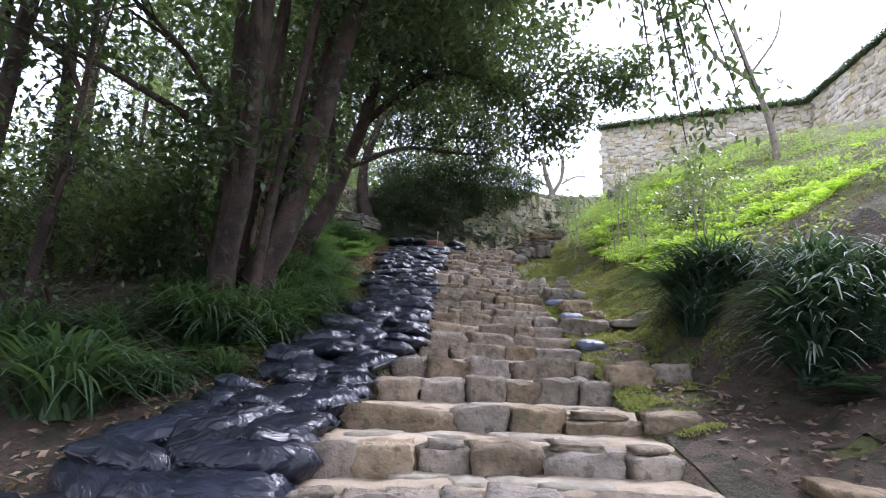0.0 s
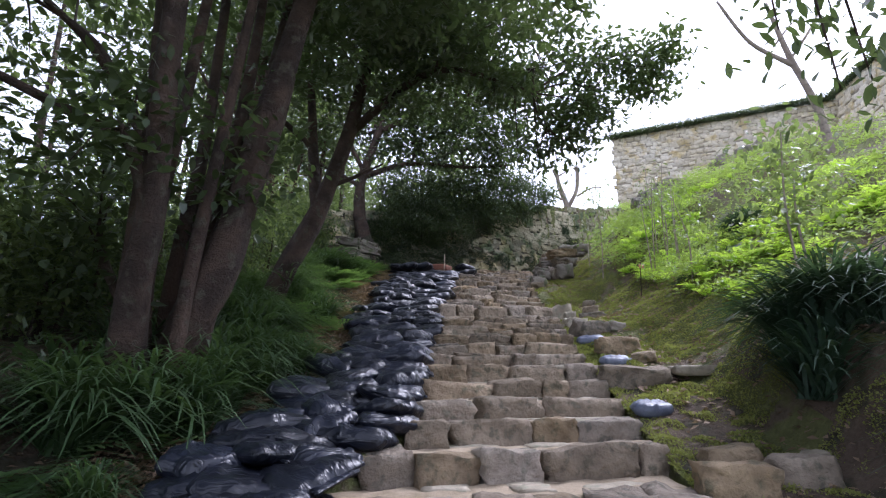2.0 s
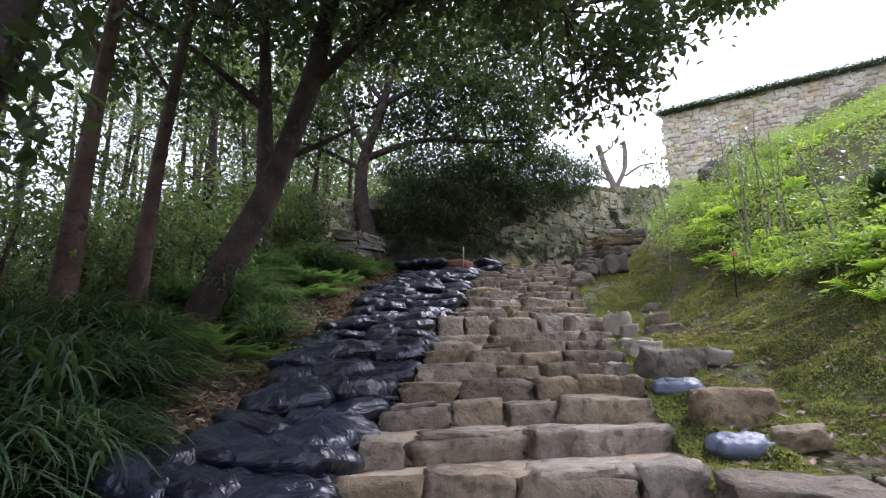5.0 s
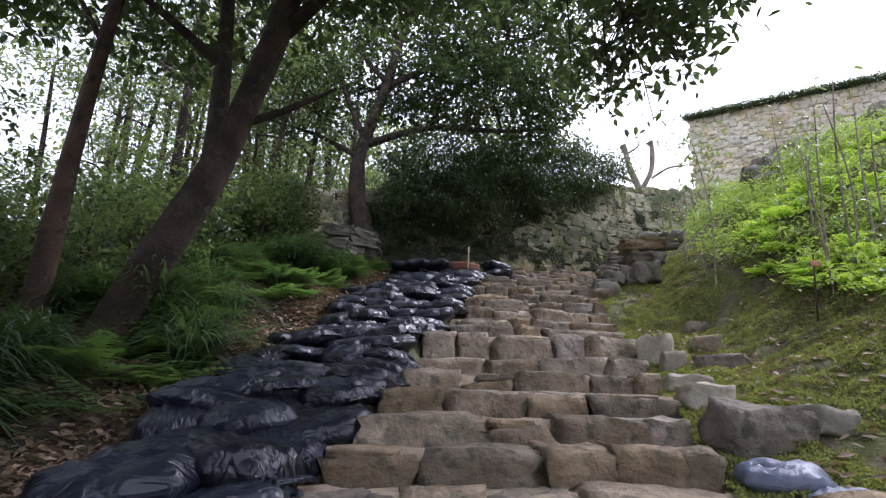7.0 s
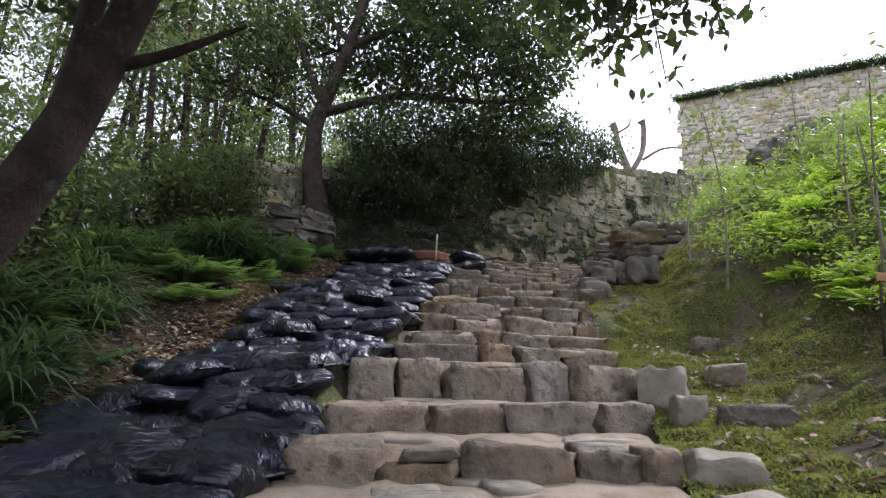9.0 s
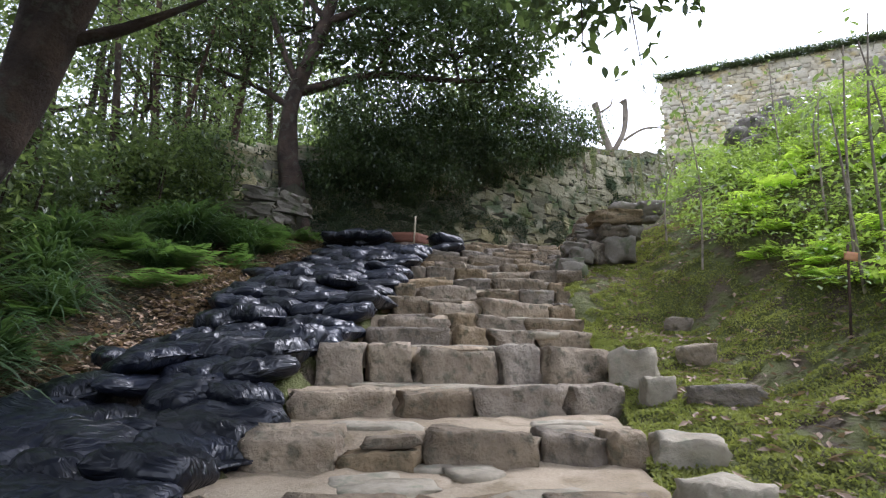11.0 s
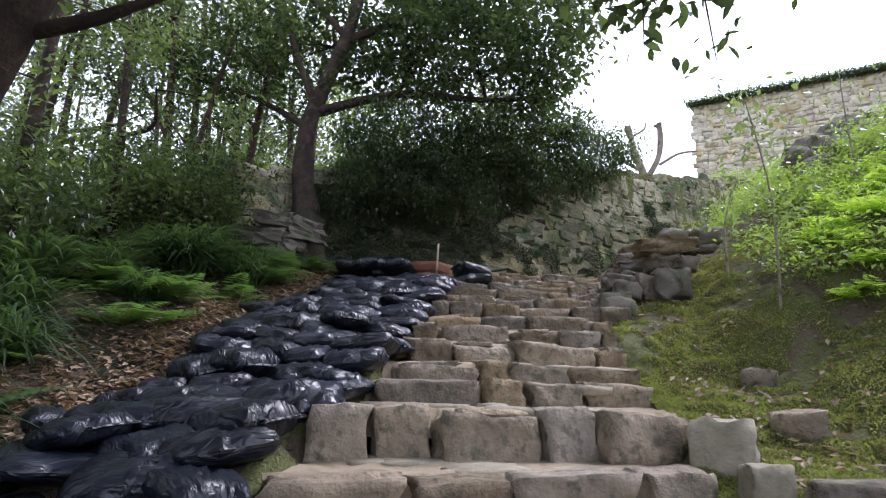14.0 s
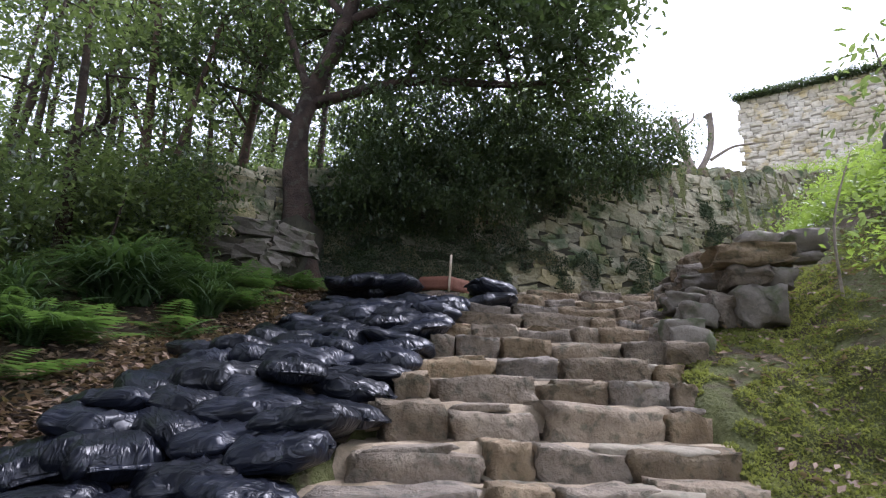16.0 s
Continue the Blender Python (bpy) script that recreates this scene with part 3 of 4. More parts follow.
# ---- stairs ----
stairs = tagged(new("stairs"), "broad uneven stairway of rough-hewn sandstone blocks", "stairs", kind="structure")
r = random.Random(21)
for k, (ya, yb, z) in enumerate(STEPS):
    y = (ya + yb) / 2
    le, re = left_edge(ya), right_edge(yb)
    na, nb = STEPS[k + 1][:2] if k + 1 < len(STEPS) else (21.2, 22.3)
    y2 = (na + nb) / 2
    rise = z - (STEPS[k - 1][2] if k else z - 0.18)
    turn = math.degrees(math.atan2(yb - ya, 2.3))
    # trodden soil tread
    n_x, n_y = 26, 7
    tv = []
    for j in range(n_y + 1):
        for i in range(n_x + 1):
            u, w = i / n_x, j / n_y
            fore, back = ya + (yb - ya) * u + 0.14, na + (nb - na) * u + 0.2
            tv.append((le - 0.05 + (re - le + 0.1) * u, fore + (back - fore) * w, z - (0.2 if j == 0 else 0.022) + 0.03 * noise.noise(Vector((i * 0.5, j * 0.8, k * 3.1)))))
    tf = [(j * (n_x + 1) + i, j * (n_x + 1) + i + 1, (j + 1) * (n_x + 1) + i + 1, (j + 1) * (n_x + 1) + i) for j in range(n_y) for i in range(n_x)]
    link_mesh("tread", tv, tf, M_TREAD, stairs, "trodden sandy soil")
    x = le
    while x < re - 0.08:
        w = min(r.choice((0.26, 0.38, 0.46, 0.55, 0.66, 0.8)) * r.uniform(0.85, 1.15), re - x)
        if re - x - w < 0.18:
            w = re - x
        d = r.uniform(0.26, 0.38)
        h = rise + 0.13
        low = r.uniform(0.03, 0.07) if r.random() < 0.25 else 0.0
        v, f = hewn(np.array([w * 0.985, d, h]), r.uniform(0, 99), BOX5, 0.12, 0.93)
        ob = link_mesh("block", v, f, M_STEP, stairs)
        ob.matrix_basis = pose(x + w / 2, ya + (yb - ya) * (x + w / 2 - le) / (re - le) + d / 2 + r.uniform(-0.05, 0.05), z - h / 2 - low + r.uniform(-0.02, 0.02), r.uniform(-5, 4), r.uniform(-4, 4), turn + r.uniform(-7, 7))
        if low:
            v, f = hewn(np.array([w * 0.7, d * 0.6, 0.06]), r.uniform(0, 99), BOX3, 0.16, 0.7)
            ob = link_mesh("wedge_stone", v, f, M_STEP, stairs)
            ob.matrix_basis = pose(x + w / 2 + r.uniform(-0.05, 0.05), ya + (yb - ya) * (x + w / 2 - le) / (re - le) + d / 2, z - low * 0.5 - 0.01, 0, r.uniform(-5, 5), turn)
        x += w
    if y2 - y > 0.4:
        for i in range(5):
            w = r.uniform(0.25, 0.55)
            v, f = hewn(np.array([w, r.uniform(0.18, 0.3), 0.09]), r.uniform(0, 99), BOX3, 0.13, 0.6)
            ob = link_mesh("paver", v, f, M_PALE, stairs)
            ob.matrix_basis = pose(r.uniform(le + 0.3, re - 0.3), r.uniform(y + 0.36, y2 + 0.02), z - 0.045, 0, 0, turn + r.uniform(-12, 12))

# ---- sandbags ----
def bag_mesh(name, material, seed, lx, ly, lz):
    v, f = BOX13
    out = []
    for p in v:
        x, y, z = p * 2
        u, w = x, y
        edge = max(0.0, (1 - abs(u) ** 3.0)) ** 0.4 * max(0.0, (1 - abs(w) ** 2.8)) ** 0.4
        x, y = u * math.sqrt(1 - 0.36 * w * w), w * math.sqrt(1 - 0.36 * u * u)
        zz = z * (0.08 + 0.92 * edge)
        q = Vector((u * 1.3 + seed * 5, w * 1.3, seed))
        lump = noise.noise(q * 1.2) * 0.2 * edge
        fold = (1 - abs(noise.noise(Vector((u * 2.2, w * 5.5, seed * 3.3))))) ** 5 * 0.22 + (1 - abs(noise.noise(Vector((u * 4.5, w * 2.6, seed * 7.3))))) ** 5 * 0.16
        fold += (1 - abs(noise.noise(Vector((u * 3.0 + 4, w * 11.0, seed * 1.9))))) ** 4 * 0.12 * min(1.0, u * u + 0.4)
        o = noise.noise_vector(q * 1.1) * 0.24 + noise.noise_vector(q * 3.1) * 0.05
        out.append(((x + o.x) * lx / 2, (y + o.y) * ly / 2, (zz + lump + (fold - 0.10 if z > 0 else 0) * (0.25 + edge)) * lz / 2))
    me = bpy.data.meshes.new(name)
    me.from_pydata(out, [], f)
    me.shade_smooth()
    me.materials.append(material)
    return me


BAGS = [bag_mesh("sandbag", M_BAG, s, 0.68, 0.52, 0.19) for s in range(12)]
BLUE = [bag_mesh("sandbag", M_BLUEBAG, s + 20, 0.42, 0.28, 0.14) for s in range(3)]
fv, ff = hewn(np.array([0.09, 0.30, 0.022]), 4.0, BOX5, 0.16, 0.7)
FLAP = bpy.data.meshes.new("folded_end")
FLAP.from_pydata((fv + np.array([0.32, 0, 0.0])).tolist(), [], ff)
FLAP.shade_smooth()
FLAP.materials.append(M_BAG)
y = -0.8
while y < 18.9:
    a, b = bag_edge(y), left_edge(y) - 0.02
    if y > 17.6:
        b = 0.55
    x = b - 0.22
    while x > a - 0.15:
        base = slope(y, x) if y < 18.0 else 5.5
        zz = base - 0.09 - 0.10 * max(0, b - 0.4 - x) + (0.22 if y > 17.9 and x < -0.6 else 0)
        if y > 17.9 and -0.95 < x < 0.15:
            x -= 0.3
            continue
        ob = new("sandbag", BAGS[r.randrange(12)])
        ob.matrix_world = pose(x, y + r.uniform(-0.1, 0.1), zz + r.uniform(-0.03, 0.05), 7 + r.uniform(-12, 12), r.uniform(-14, 10), r.uniform(-55, 55) + (180 if r.random() < 0.5 else 0)) @ Matrix.Diagonal((r.uniform(0.75, 1.15), r.uniform(0.8, 1.1), r.uniform(0.75, 1.25), 1))
        tagged(ob, "wrinkled black plastic sandbag in a row beside the steps", "sandbag", "black sandbags beside the stairs")
        flap = new("folded_end", FLAP)
        flap.parent = ob
        x -= r.uniform(0.34, 0.50)
    y += 0.27
for (x, y, ang) in ((2.02, 7.4, 20), (2.1, 9.95, -15), (2.3, 9.75, 25), (2.15, 8.95, 10), (4.1, 8.7, 30), (5.1, 11.2, -20)):
    ob = new("sandbag", BLUE[r.randrange(3)])
    ob.matrix_world = pose(x, y, (slope(y, x) if x < 3 else land(x, y)) - 0.04, 10, 0, ang)
    tagged(ob, "slate-blue plastic sandbag wedged among stones", "sandbag", "blue sandbags beside the stairs")

# ---- loose rocks on the right of the stairs and the stack at the stair head ----
def rock(x, y, z, sx, sy, sz, material=M_ROCK, rz=0.0, seed=None, label="rough weathered stone half sunk in the earth", square=0.66, uneven=0.13):
    v, f = hewn(np.array([sx, sy, sz]), seed if seed is not None else r.uniform(0, 99), BOX5, uneven, square)
    ob = link_mesh("rock", v, f, material)
    ob.matrix_world = pose(x, y, z, r.uniform(-6, 6), r.uniform(-6, 6), rz)
    return tagged(ob, label, "rock")


for (x, y, sx, sy, sz, m) in ((1.8, 4.35, 0.4, 0.3, 0.16, M_STEP), (1.95, 5.75, 0.5, 0.3, 0.3, M_STEP), (2.45, 5.85, 0.42, 0.3, 0.28, M_STEP), (2.75, 6.15, 0.2, 0.16, 0.14, M_PALE), (2.15, 6.2, 0.4, 0.3, 0.22, M_STEP), (2.35, 3.15, 0.5, 0.36, 0.12, M_STEP),
                              (2.12, 8.25, 0.78, 0.45, 0.3, M_STEP), (2.32, 9.45, 0.58, 0.36, 0.32, M_STEP), (2.5, 8.95, 0.3, 0.25, 0.14, M_STEP), (2.85, 8.2, 0.6, 0.4, 0.12, M_PALE),
                              (2.2, 10.45, 0.52, 0.4, 0.32, M_STEP), (2.62, 10.55, 0.3, 0.26, 0.18, M_ROCK), (2.12, 11.1, 0.36, 0.3, 0.22, M_PALE), (2.22, 11.8, 0.4, 0.34, 0.22, M_PALE), (2.0, 12.0, 0.22, 0.2, 0.2, M_PALE),
                              (2.38, 12.85, 0.24, 0.24, 0.3, M_PALE), (2.8, 12.7, 0.5, 0.3, 0.16, M_STEP), (2.35, 13.35, 0.4, 0.36, 0.4, M_PALE), (3.05, 13.8, 0.34, 0.26, 0.2, M_STEP), (3.35, 15.1, 0.3, 0.26, 0.22, M_STEP),
                              (2.3, 16.5, 0.36, 0.34, 0.26, M_STEP), (2.42, 16.75, 0.38, 0.34, 0.3, M_ROCK), (2.4, 17.05, 0.42, 0.36, 0.34, M_ROCK)):
    rock(x, y, land(x, y) + sz * 0.16, sx, sy, sz, m, r.uniform(-25, 25), square=0.74)
STACK = "weathered block in the dry stack at the stair head"
for (x, y, z, sx, sy, sz) in ((3.22, 17.25, 5.1, 0.5, 0.5, 0.42), (2.88, 17.4, 5.1, 0.34, 0.5, 0.36), (3.12, 17.3, 5.42, 0.4, 0.45, 0.22), (3.45, 17.3, 5.41, 0.26, 0.4, 0.22), (3.18, 17.32, 5.64, 0.8, 0.5, 0.22),
                              (3.34, 17.42, 5.84, 0.42, 0.4, 0.18), (3.74, 17.35, 5.82, 0.4, 0.38, 0.22), (3.7, 17.3, 5.64, 0.28, 0.34, 0.12), (2.62, 17.3, 5.0, 0.36, 0.4, 0.26), (2.6, 17.75, 5.2, 0.4, 0.4, 0.24)):
    rock(x, y, z, sx, sy, sz, M_ROCK if r.random() < 0.6 else M_STEP, r.uniform(-6, 6), label=STACK, square=0.8, uneven=0.2)
for lay in range(4):
    y = 17.7 + 0.12 * lay
    while y < 20.3:
        w = r.uniform(0.3, 0.5)
        rock(2.86 - 0.05 * (y - 17.7) + 0.05 * lay + r.uniform(-0.06, 0.06), y + w / 2, 5.28 + 0.18 * lay - 0.07 * (y - 17.7) * (lay > 1) + r.uniform(-0.03, 0.03), r.uniform(0.32, 0.45), w, r.uniform(0.16, 0.25), M_ROCK if r.random() < 0.6 else M_STEP,
             r.uniform(-14, 14), label=STACK, square=0.78, uneven=0.2)
        y += w * 0.95
for i in range(15):
    x, y = 6.5 + 0.42 * (i % 5) * 0.9 + r.uniform(-0.1, 0.1), 19.2 + 0.4 * (i // 5) + 0.2 * (i % 5) + r.uniform(-0.1, 0.1)
    rock(x, y, land(x, y) + 0.1 + 0.14 * (i // 5), r.uniform(0.4, 0.65), r.uniform(0.35, 0.5), r.uniform(0.26, 0.42), M_ROCK, r.uniform(-40, 40), label="tumbled dark boulder on the hillside", square=0.5)
for i in range(6):
    x, y = 9.6 + 0.4 * i + r.uniform(-0.1, 0.1), 20.3 + 0.2 * (i % 3)
    rock(x, y, land(x, y) + 0.05 + 0.15 * (i % 2), r.uniform(0.5, 0.8), r.uniform(0.4, 0.6), r.uniform(0.35, 0.5), M_ROCK, r.uniform(-40, 40), label="tumbled dark boulder on the hillside", square=0.55)

# ---- plank box at the stair head ----
box = tagged(new("plank_edging"), "small red-brown plank edging with a pale stake", "edging")
box.location = (-0.45, 18.7, 5.5)
for (dx, dy, w, rz) in ((-0.1, 0, 0.5, -6), (0.22, 0.2, 0.45, 60)):
    v, f = hewn(np.array([w, 0.03, 0.2]), dx, BOX2, 0.01, 0.97)
    ob = link_mesh("board", v, f, M_PLANK, box)
    ob.matrix_basis = pose(dx, dy, 0.13, 0, 0, rz)
v, f = hewn(np.array([0.03, 0.03, 0.55]), 3, BOX2, 0.01, 0.95)
link_mesh("stake", v, f, M_STAKE, box).matrix_basis = pose(0.12, -0.04, 0.27, 0, 2, 0)


# ---- plant marker in the ferns ----
M_ORANGE = mat("orange_marker_plate", (0.42, 0.19, 0.09), (0.5, 0.25, 0.13), 0.6, 8, 40, 0.2)
marker = tagged(new("plant_marker"), "small orange plate on a thin wooden stake among ferns", "marker")
marker.location = (3.95, 13.0, land(3.95, 13.0))
v, f = hewn(np.array([0.014, 0.014, 0.8]), 5, BOX2, 0.02, 0.95)
link_mesh("stake", v, f, M_REDBARK, marker).matrix_basis = pose(0, 0, 0.36, 2, 3, 0)
v, f = hewn(np.array([0.11, 0.012, 0.07]), 6, BOX2, 0.02, 0.95)
link_mesh("plate", v, f, M_ORANGE, marker).matrix_basis = pose(0.03, -0.02, 0.66, 4, 6, 8)


# ---- plants ----
def strap_mesh(name, seed, n, length, material, width=0.016, lift=1.2, fall=0.85, out=0.36):
    g = random.Random(seed)
    v, f = [], []
    for i in range(n):
        az, ln = g.uniform(0, 6.283), length * g.uniform(0.6, 1.15)
        up = g.uniform(0.75, 1.5)
        bx, by = g.gauss(0, 0.05), g.gauss(0, 0.05)
        dx, dy = math.cos(az), math.sin(az)
        for k in range(7):
            u = k / 6
            h = ln * (lift * math.sin(up) * u - fall * u ** 2.2)
            d = ln * (math.cos(up) * u + out * u * u)
            w = width * (1 - u ** 2.5) + 0.001
            v += [(bx + dx * d - dy * w, by + dy * d + dx * w, h), (bx + dx * d + dy * w, by + dy * d - dx * w, h)]
        b = len(v) - 14
        f += [(b + 2 * k, b + 2 * k + 1, b + 2 * k + 3, b + 2 * k + 2) for k in range(6)]
    me = bpy.data.meshes.new(name)
    me.from_pydata(v, [], f)
    me.materials.append(material)
    return me


def fern_mesh(name, seed, fronds, length, material):
    g = random.Random(seed)
    v, f = [(0, 0, 0)], []
    for i in range(fronds):
        az, ln, up = g.uniform(0, 6.283), length * g.uniform(0.7, 1.15), g.uniform(0.5, 1.1)
        dx, dy = math.cos(az), math.sin(az)
        last = 0
        for k in range(1, 13):
            u = k / 12
            h = ln * (math.sin(up) * u - 0.5 * u * u)
            d = ln * (math.cos(up) * u + 0.2 * u * u)
            w = ln * 0.27 * math.sin(math.pi * min(1, u * 0.9 + 0.12)) * g.uniform(0.85, 1.1)
            p = Vector((dx * d, dy * d, h))
            fw = Vector((dx, dy, 0.1)) * ln * 0.038
            spine = len(v)
            v += [p, p + Vector((-dy, dx, 0)) * 0.004]
            f.append((last, spine, spine + 1))
            for s in (-1, 1):
                side = Vector((-dy * s, dx * s, -0.12)) * w
                b = len(v)
                v += [p + side * 0.5 - fw * 0.7, p + side + fw * 0.9, p + side * 0.5 + fw * 1.3]
                f.append((spine, b, b + 1, b + 2))
            last = spine
    me = bpy.data.meshes.new(name)
    me.from_pydata(v, [], f)
    me.materials.append(material)
    return me


STRAP = [strap_mesh("leaf_fan", s, 64, 0.66, M_STRAP, 0.0085, 1.3, 0.85, 0.3) for s in range(5)]
TALL = [strap_mesh("leaf_fan", s + 40, 100, 0.85, M_BLUESTRAP, 0.0115, 1.35, 0.8, 0.28) for s in range(3)]
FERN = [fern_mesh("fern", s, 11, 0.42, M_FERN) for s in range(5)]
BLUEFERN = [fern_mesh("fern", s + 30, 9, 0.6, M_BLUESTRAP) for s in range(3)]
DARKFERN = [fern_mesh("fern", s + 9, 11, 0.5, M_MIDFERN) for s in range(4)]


def plant(name, meshes, x, y, scale, label, category, group, fans=0):
    ob = new(name, None if fans else meshes[r.randrange(len(meshes))])
    ob.matrix_world = pose(x, y, land(x, y) - 0.02, r.uniform(-8, 8), r.uniform(-8, 8), r.uniform(0, 360)) @ Matrix.Scale(scale, 4)
    for k in range(fans):
        fan = new("leaf_fan", meshes[(k + r.randrange(2)) % len(meshes)])
        fan.parent = ob
        fan.matrix_basis = pose(0.03 * math.cos(2.1 * k), 0.03 * math.sin(2.1 * k), 0, 0, 0, 120 * k + r.uniform(-30, 30))
    return tagged(ob, label, category, group)


for i in range(125):
    y = r.uniform(2.6, 19)
    x = bag_edge(y) - (0.5 if y < 9 else 0.85) - abs(r.gauss(0, 1.0))
    if noise.noise(Vector((x * 1.1, y * 1.1, 6.6))) < (0.05 if y < 6 else -0.12) or (y > 16.9 and x > -4.4):
        continue
    plant("strap_leaf_clump", STRAP, x, y, r.uniform(1.0, 1.95), "dark green clump of arching strap leaves", "plant", "strap-leaf clumps on the bank", 3)
for i in range(72):
    y = r.uniform(5, 19)
    x = bag_edge(y) - 0.7 - abs(r.gauss(0, 1.0))
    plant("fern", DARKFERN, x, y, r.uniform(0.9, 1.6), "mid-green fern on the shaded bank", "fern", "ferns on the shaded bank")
for (x, y, s) in ((3.0, 6.4, 1.15), (3.3, 6.55, 1.25), (3.15, 6.85, 1.25), (3.5, 6.4, 1.2), (3.1, 4.5, 1.15), (3.35, 4.7, 1.3), (3.5, 4.4, 1.25), (3.7, 4.85, 1.35), (3.4, 4.95, 1.2), (3.9, 4.6, 1.25), (3.75, 5.3, 1.2), (5.75, 12.1, 0.85), (6.0, 12.3, 0.9), (5.85, 12.5, 0.85)):
    plant("strap_leaf_clump", TALL, x, y, s, "large glossy clump of arching strap leaves", "plant", "strap-leaf clumps on the slope", 3)
for (x, y, s) in ((3.0, 4.25, 1.2), (3.2, 4.0, 1.0), (3.4, 4.9, 1.3), (4.2, 11.6, 0.8), (4.5, 13.6, 0.7), (4.9, 12.2, 0.8), (5.3, 11.3, 0.8)):
    plant("fern", BLUEFERN, x, y, s, "blue-green fern with long arching fronds", "fern", "blue-green ferns on the slope")
grown = 0
while grown < 215:
    y = 7.5 + 10.5 * r.random()
    x = right_edge(y) + 2.15 + abs(r.gauss(0.3, 1.9)) + max(0, 9 - y) * 0.5 + max(0, y - 16) * 0.3
    if noise.noise(Vector((x * 0.75, y * 0.75, 8.8))) < -0.08:
        continue
    grown += 1
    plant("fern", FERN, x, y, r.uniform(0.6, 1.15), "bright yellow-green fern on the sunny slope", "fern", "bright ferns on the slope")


def sapling(x, y, h, n, seed):
    g = random.Random(seed)
    z = land(x, y)
    st = [(x, y, z - 0.05, 0.016), (x + g.gauss(0, .04), y, z + h * 0.5, 0.012), (x + g.gauss(0, .1), y, z + h, 0.006)]
    base = new("sapling")
    base.location = (x, y, z)
    tagged(base, "slender young sapling with sparse broad leaves", "sapling", "saplings on the slope")
    v, f = tube([Vector(s[:3]) - base.location for s in st], [s[3] for s in st], 6)
    link_mesh("stem", v, f, M_PALEBARK, base)
    pts = [(g.gauss(0, 0.24), g.gauss(0, 0.24), h * g.uniform(0.4, 1.05)) for i in range(n)]
    v, f = leaves(pts, 0.10, 0.45, shaped=True)
    link_mesh("foliage", v, f, M_LEAF2, base, smooth=False)


for i, (x, y, h, n) in enumerate(((3.9, 15.7, 2.5, 330), (4.6, 13.9, 2.3, 60), (4.75, 13.6, 2.2, 8), (4.9, 13.9, 2.5, 8), (5.05, 13.7, 2.0, 6), (4.4, 13.5, 1.8, 6), (4.2, 11.15, 1.5, 150), (5.2, 15.2, 1.6, 50), (3.9, 17.0, 1.5, 40), (4.9, 13.2, 1.7, 40), (6.0, 17.5, 1.8, 90), (3.45, 7.05, 1.8, 380), (3.65, 7.2, 1.4, 260), (5.9, 16.4, 1.1, 120))):
    sapling(x, y, h, n, i)
# bare pale tree on the slope
tree("bare_tree", "slender bare tree with pale bark on the slope",
     [[(9.9, 15.1, 7.3, 0.13), (9.8, 15.1, 9.0, 0.10), (9.4, 15.2, 10.6, 0.08), (9.0, 15.2, 12.4, 0.05)],
      [(9.45, 15.2, 10.4, 0.08), (8.5, 15.4, 11.3, 0.06), (7.7, 15.3, 12.6, 0.03)],
      [(9.4, 15.2, 10.6, 0.05), (10.2, 15.0, 11.8, 0.03), (10.5, 15.0, 13.0, 0.015)],
      [(9.0, 15.2, 11.0, 0.03), (9.9, 15.4, 12.0, 0.02), (10.6, 15.2, 12.2, 0.01)]], [], M_PALEBARK)
# pollarded bare tree behind the back wall
tree("pollard_tree", "bare pollarded tree with stubby branches beyond the wall",
     [[(6.0, 29.5, 10.2, 0.20), (6.0, 29.5, 11.4, 0.16), (5.7, 29.5, 12.3, 0.13), (5.6, 29.5, 13.0, 0.11), (5.5, 29.5, 13.4, 0.16)],
      [(6.1, 29.5, 11.2, 0.13), (6.6, 29.5, 12.2, 0.11), (6.7, 29.5, 13.2, 0.10), (6.65, 29.5, 13.5, 0.16)],
      [(6.6, 29.5, 11.8, 0.07), (7.3, 29.4, 12.2, 0.05), (8.0, 29.4, 12.3, 0.03)],
      [(5.9, 29.5, 11.6, 0.07), (5.1, 29.4, 12.0, 0.05), (4.7, 29.4, 12.1, 0.04)],
      [(5.65, 29.5, 13.0, 0.05), (6.1, 29.5, 13.3, 0.04), (6.2, 29.5, 13.6, 0.03)]], [], M_PALEBARK)
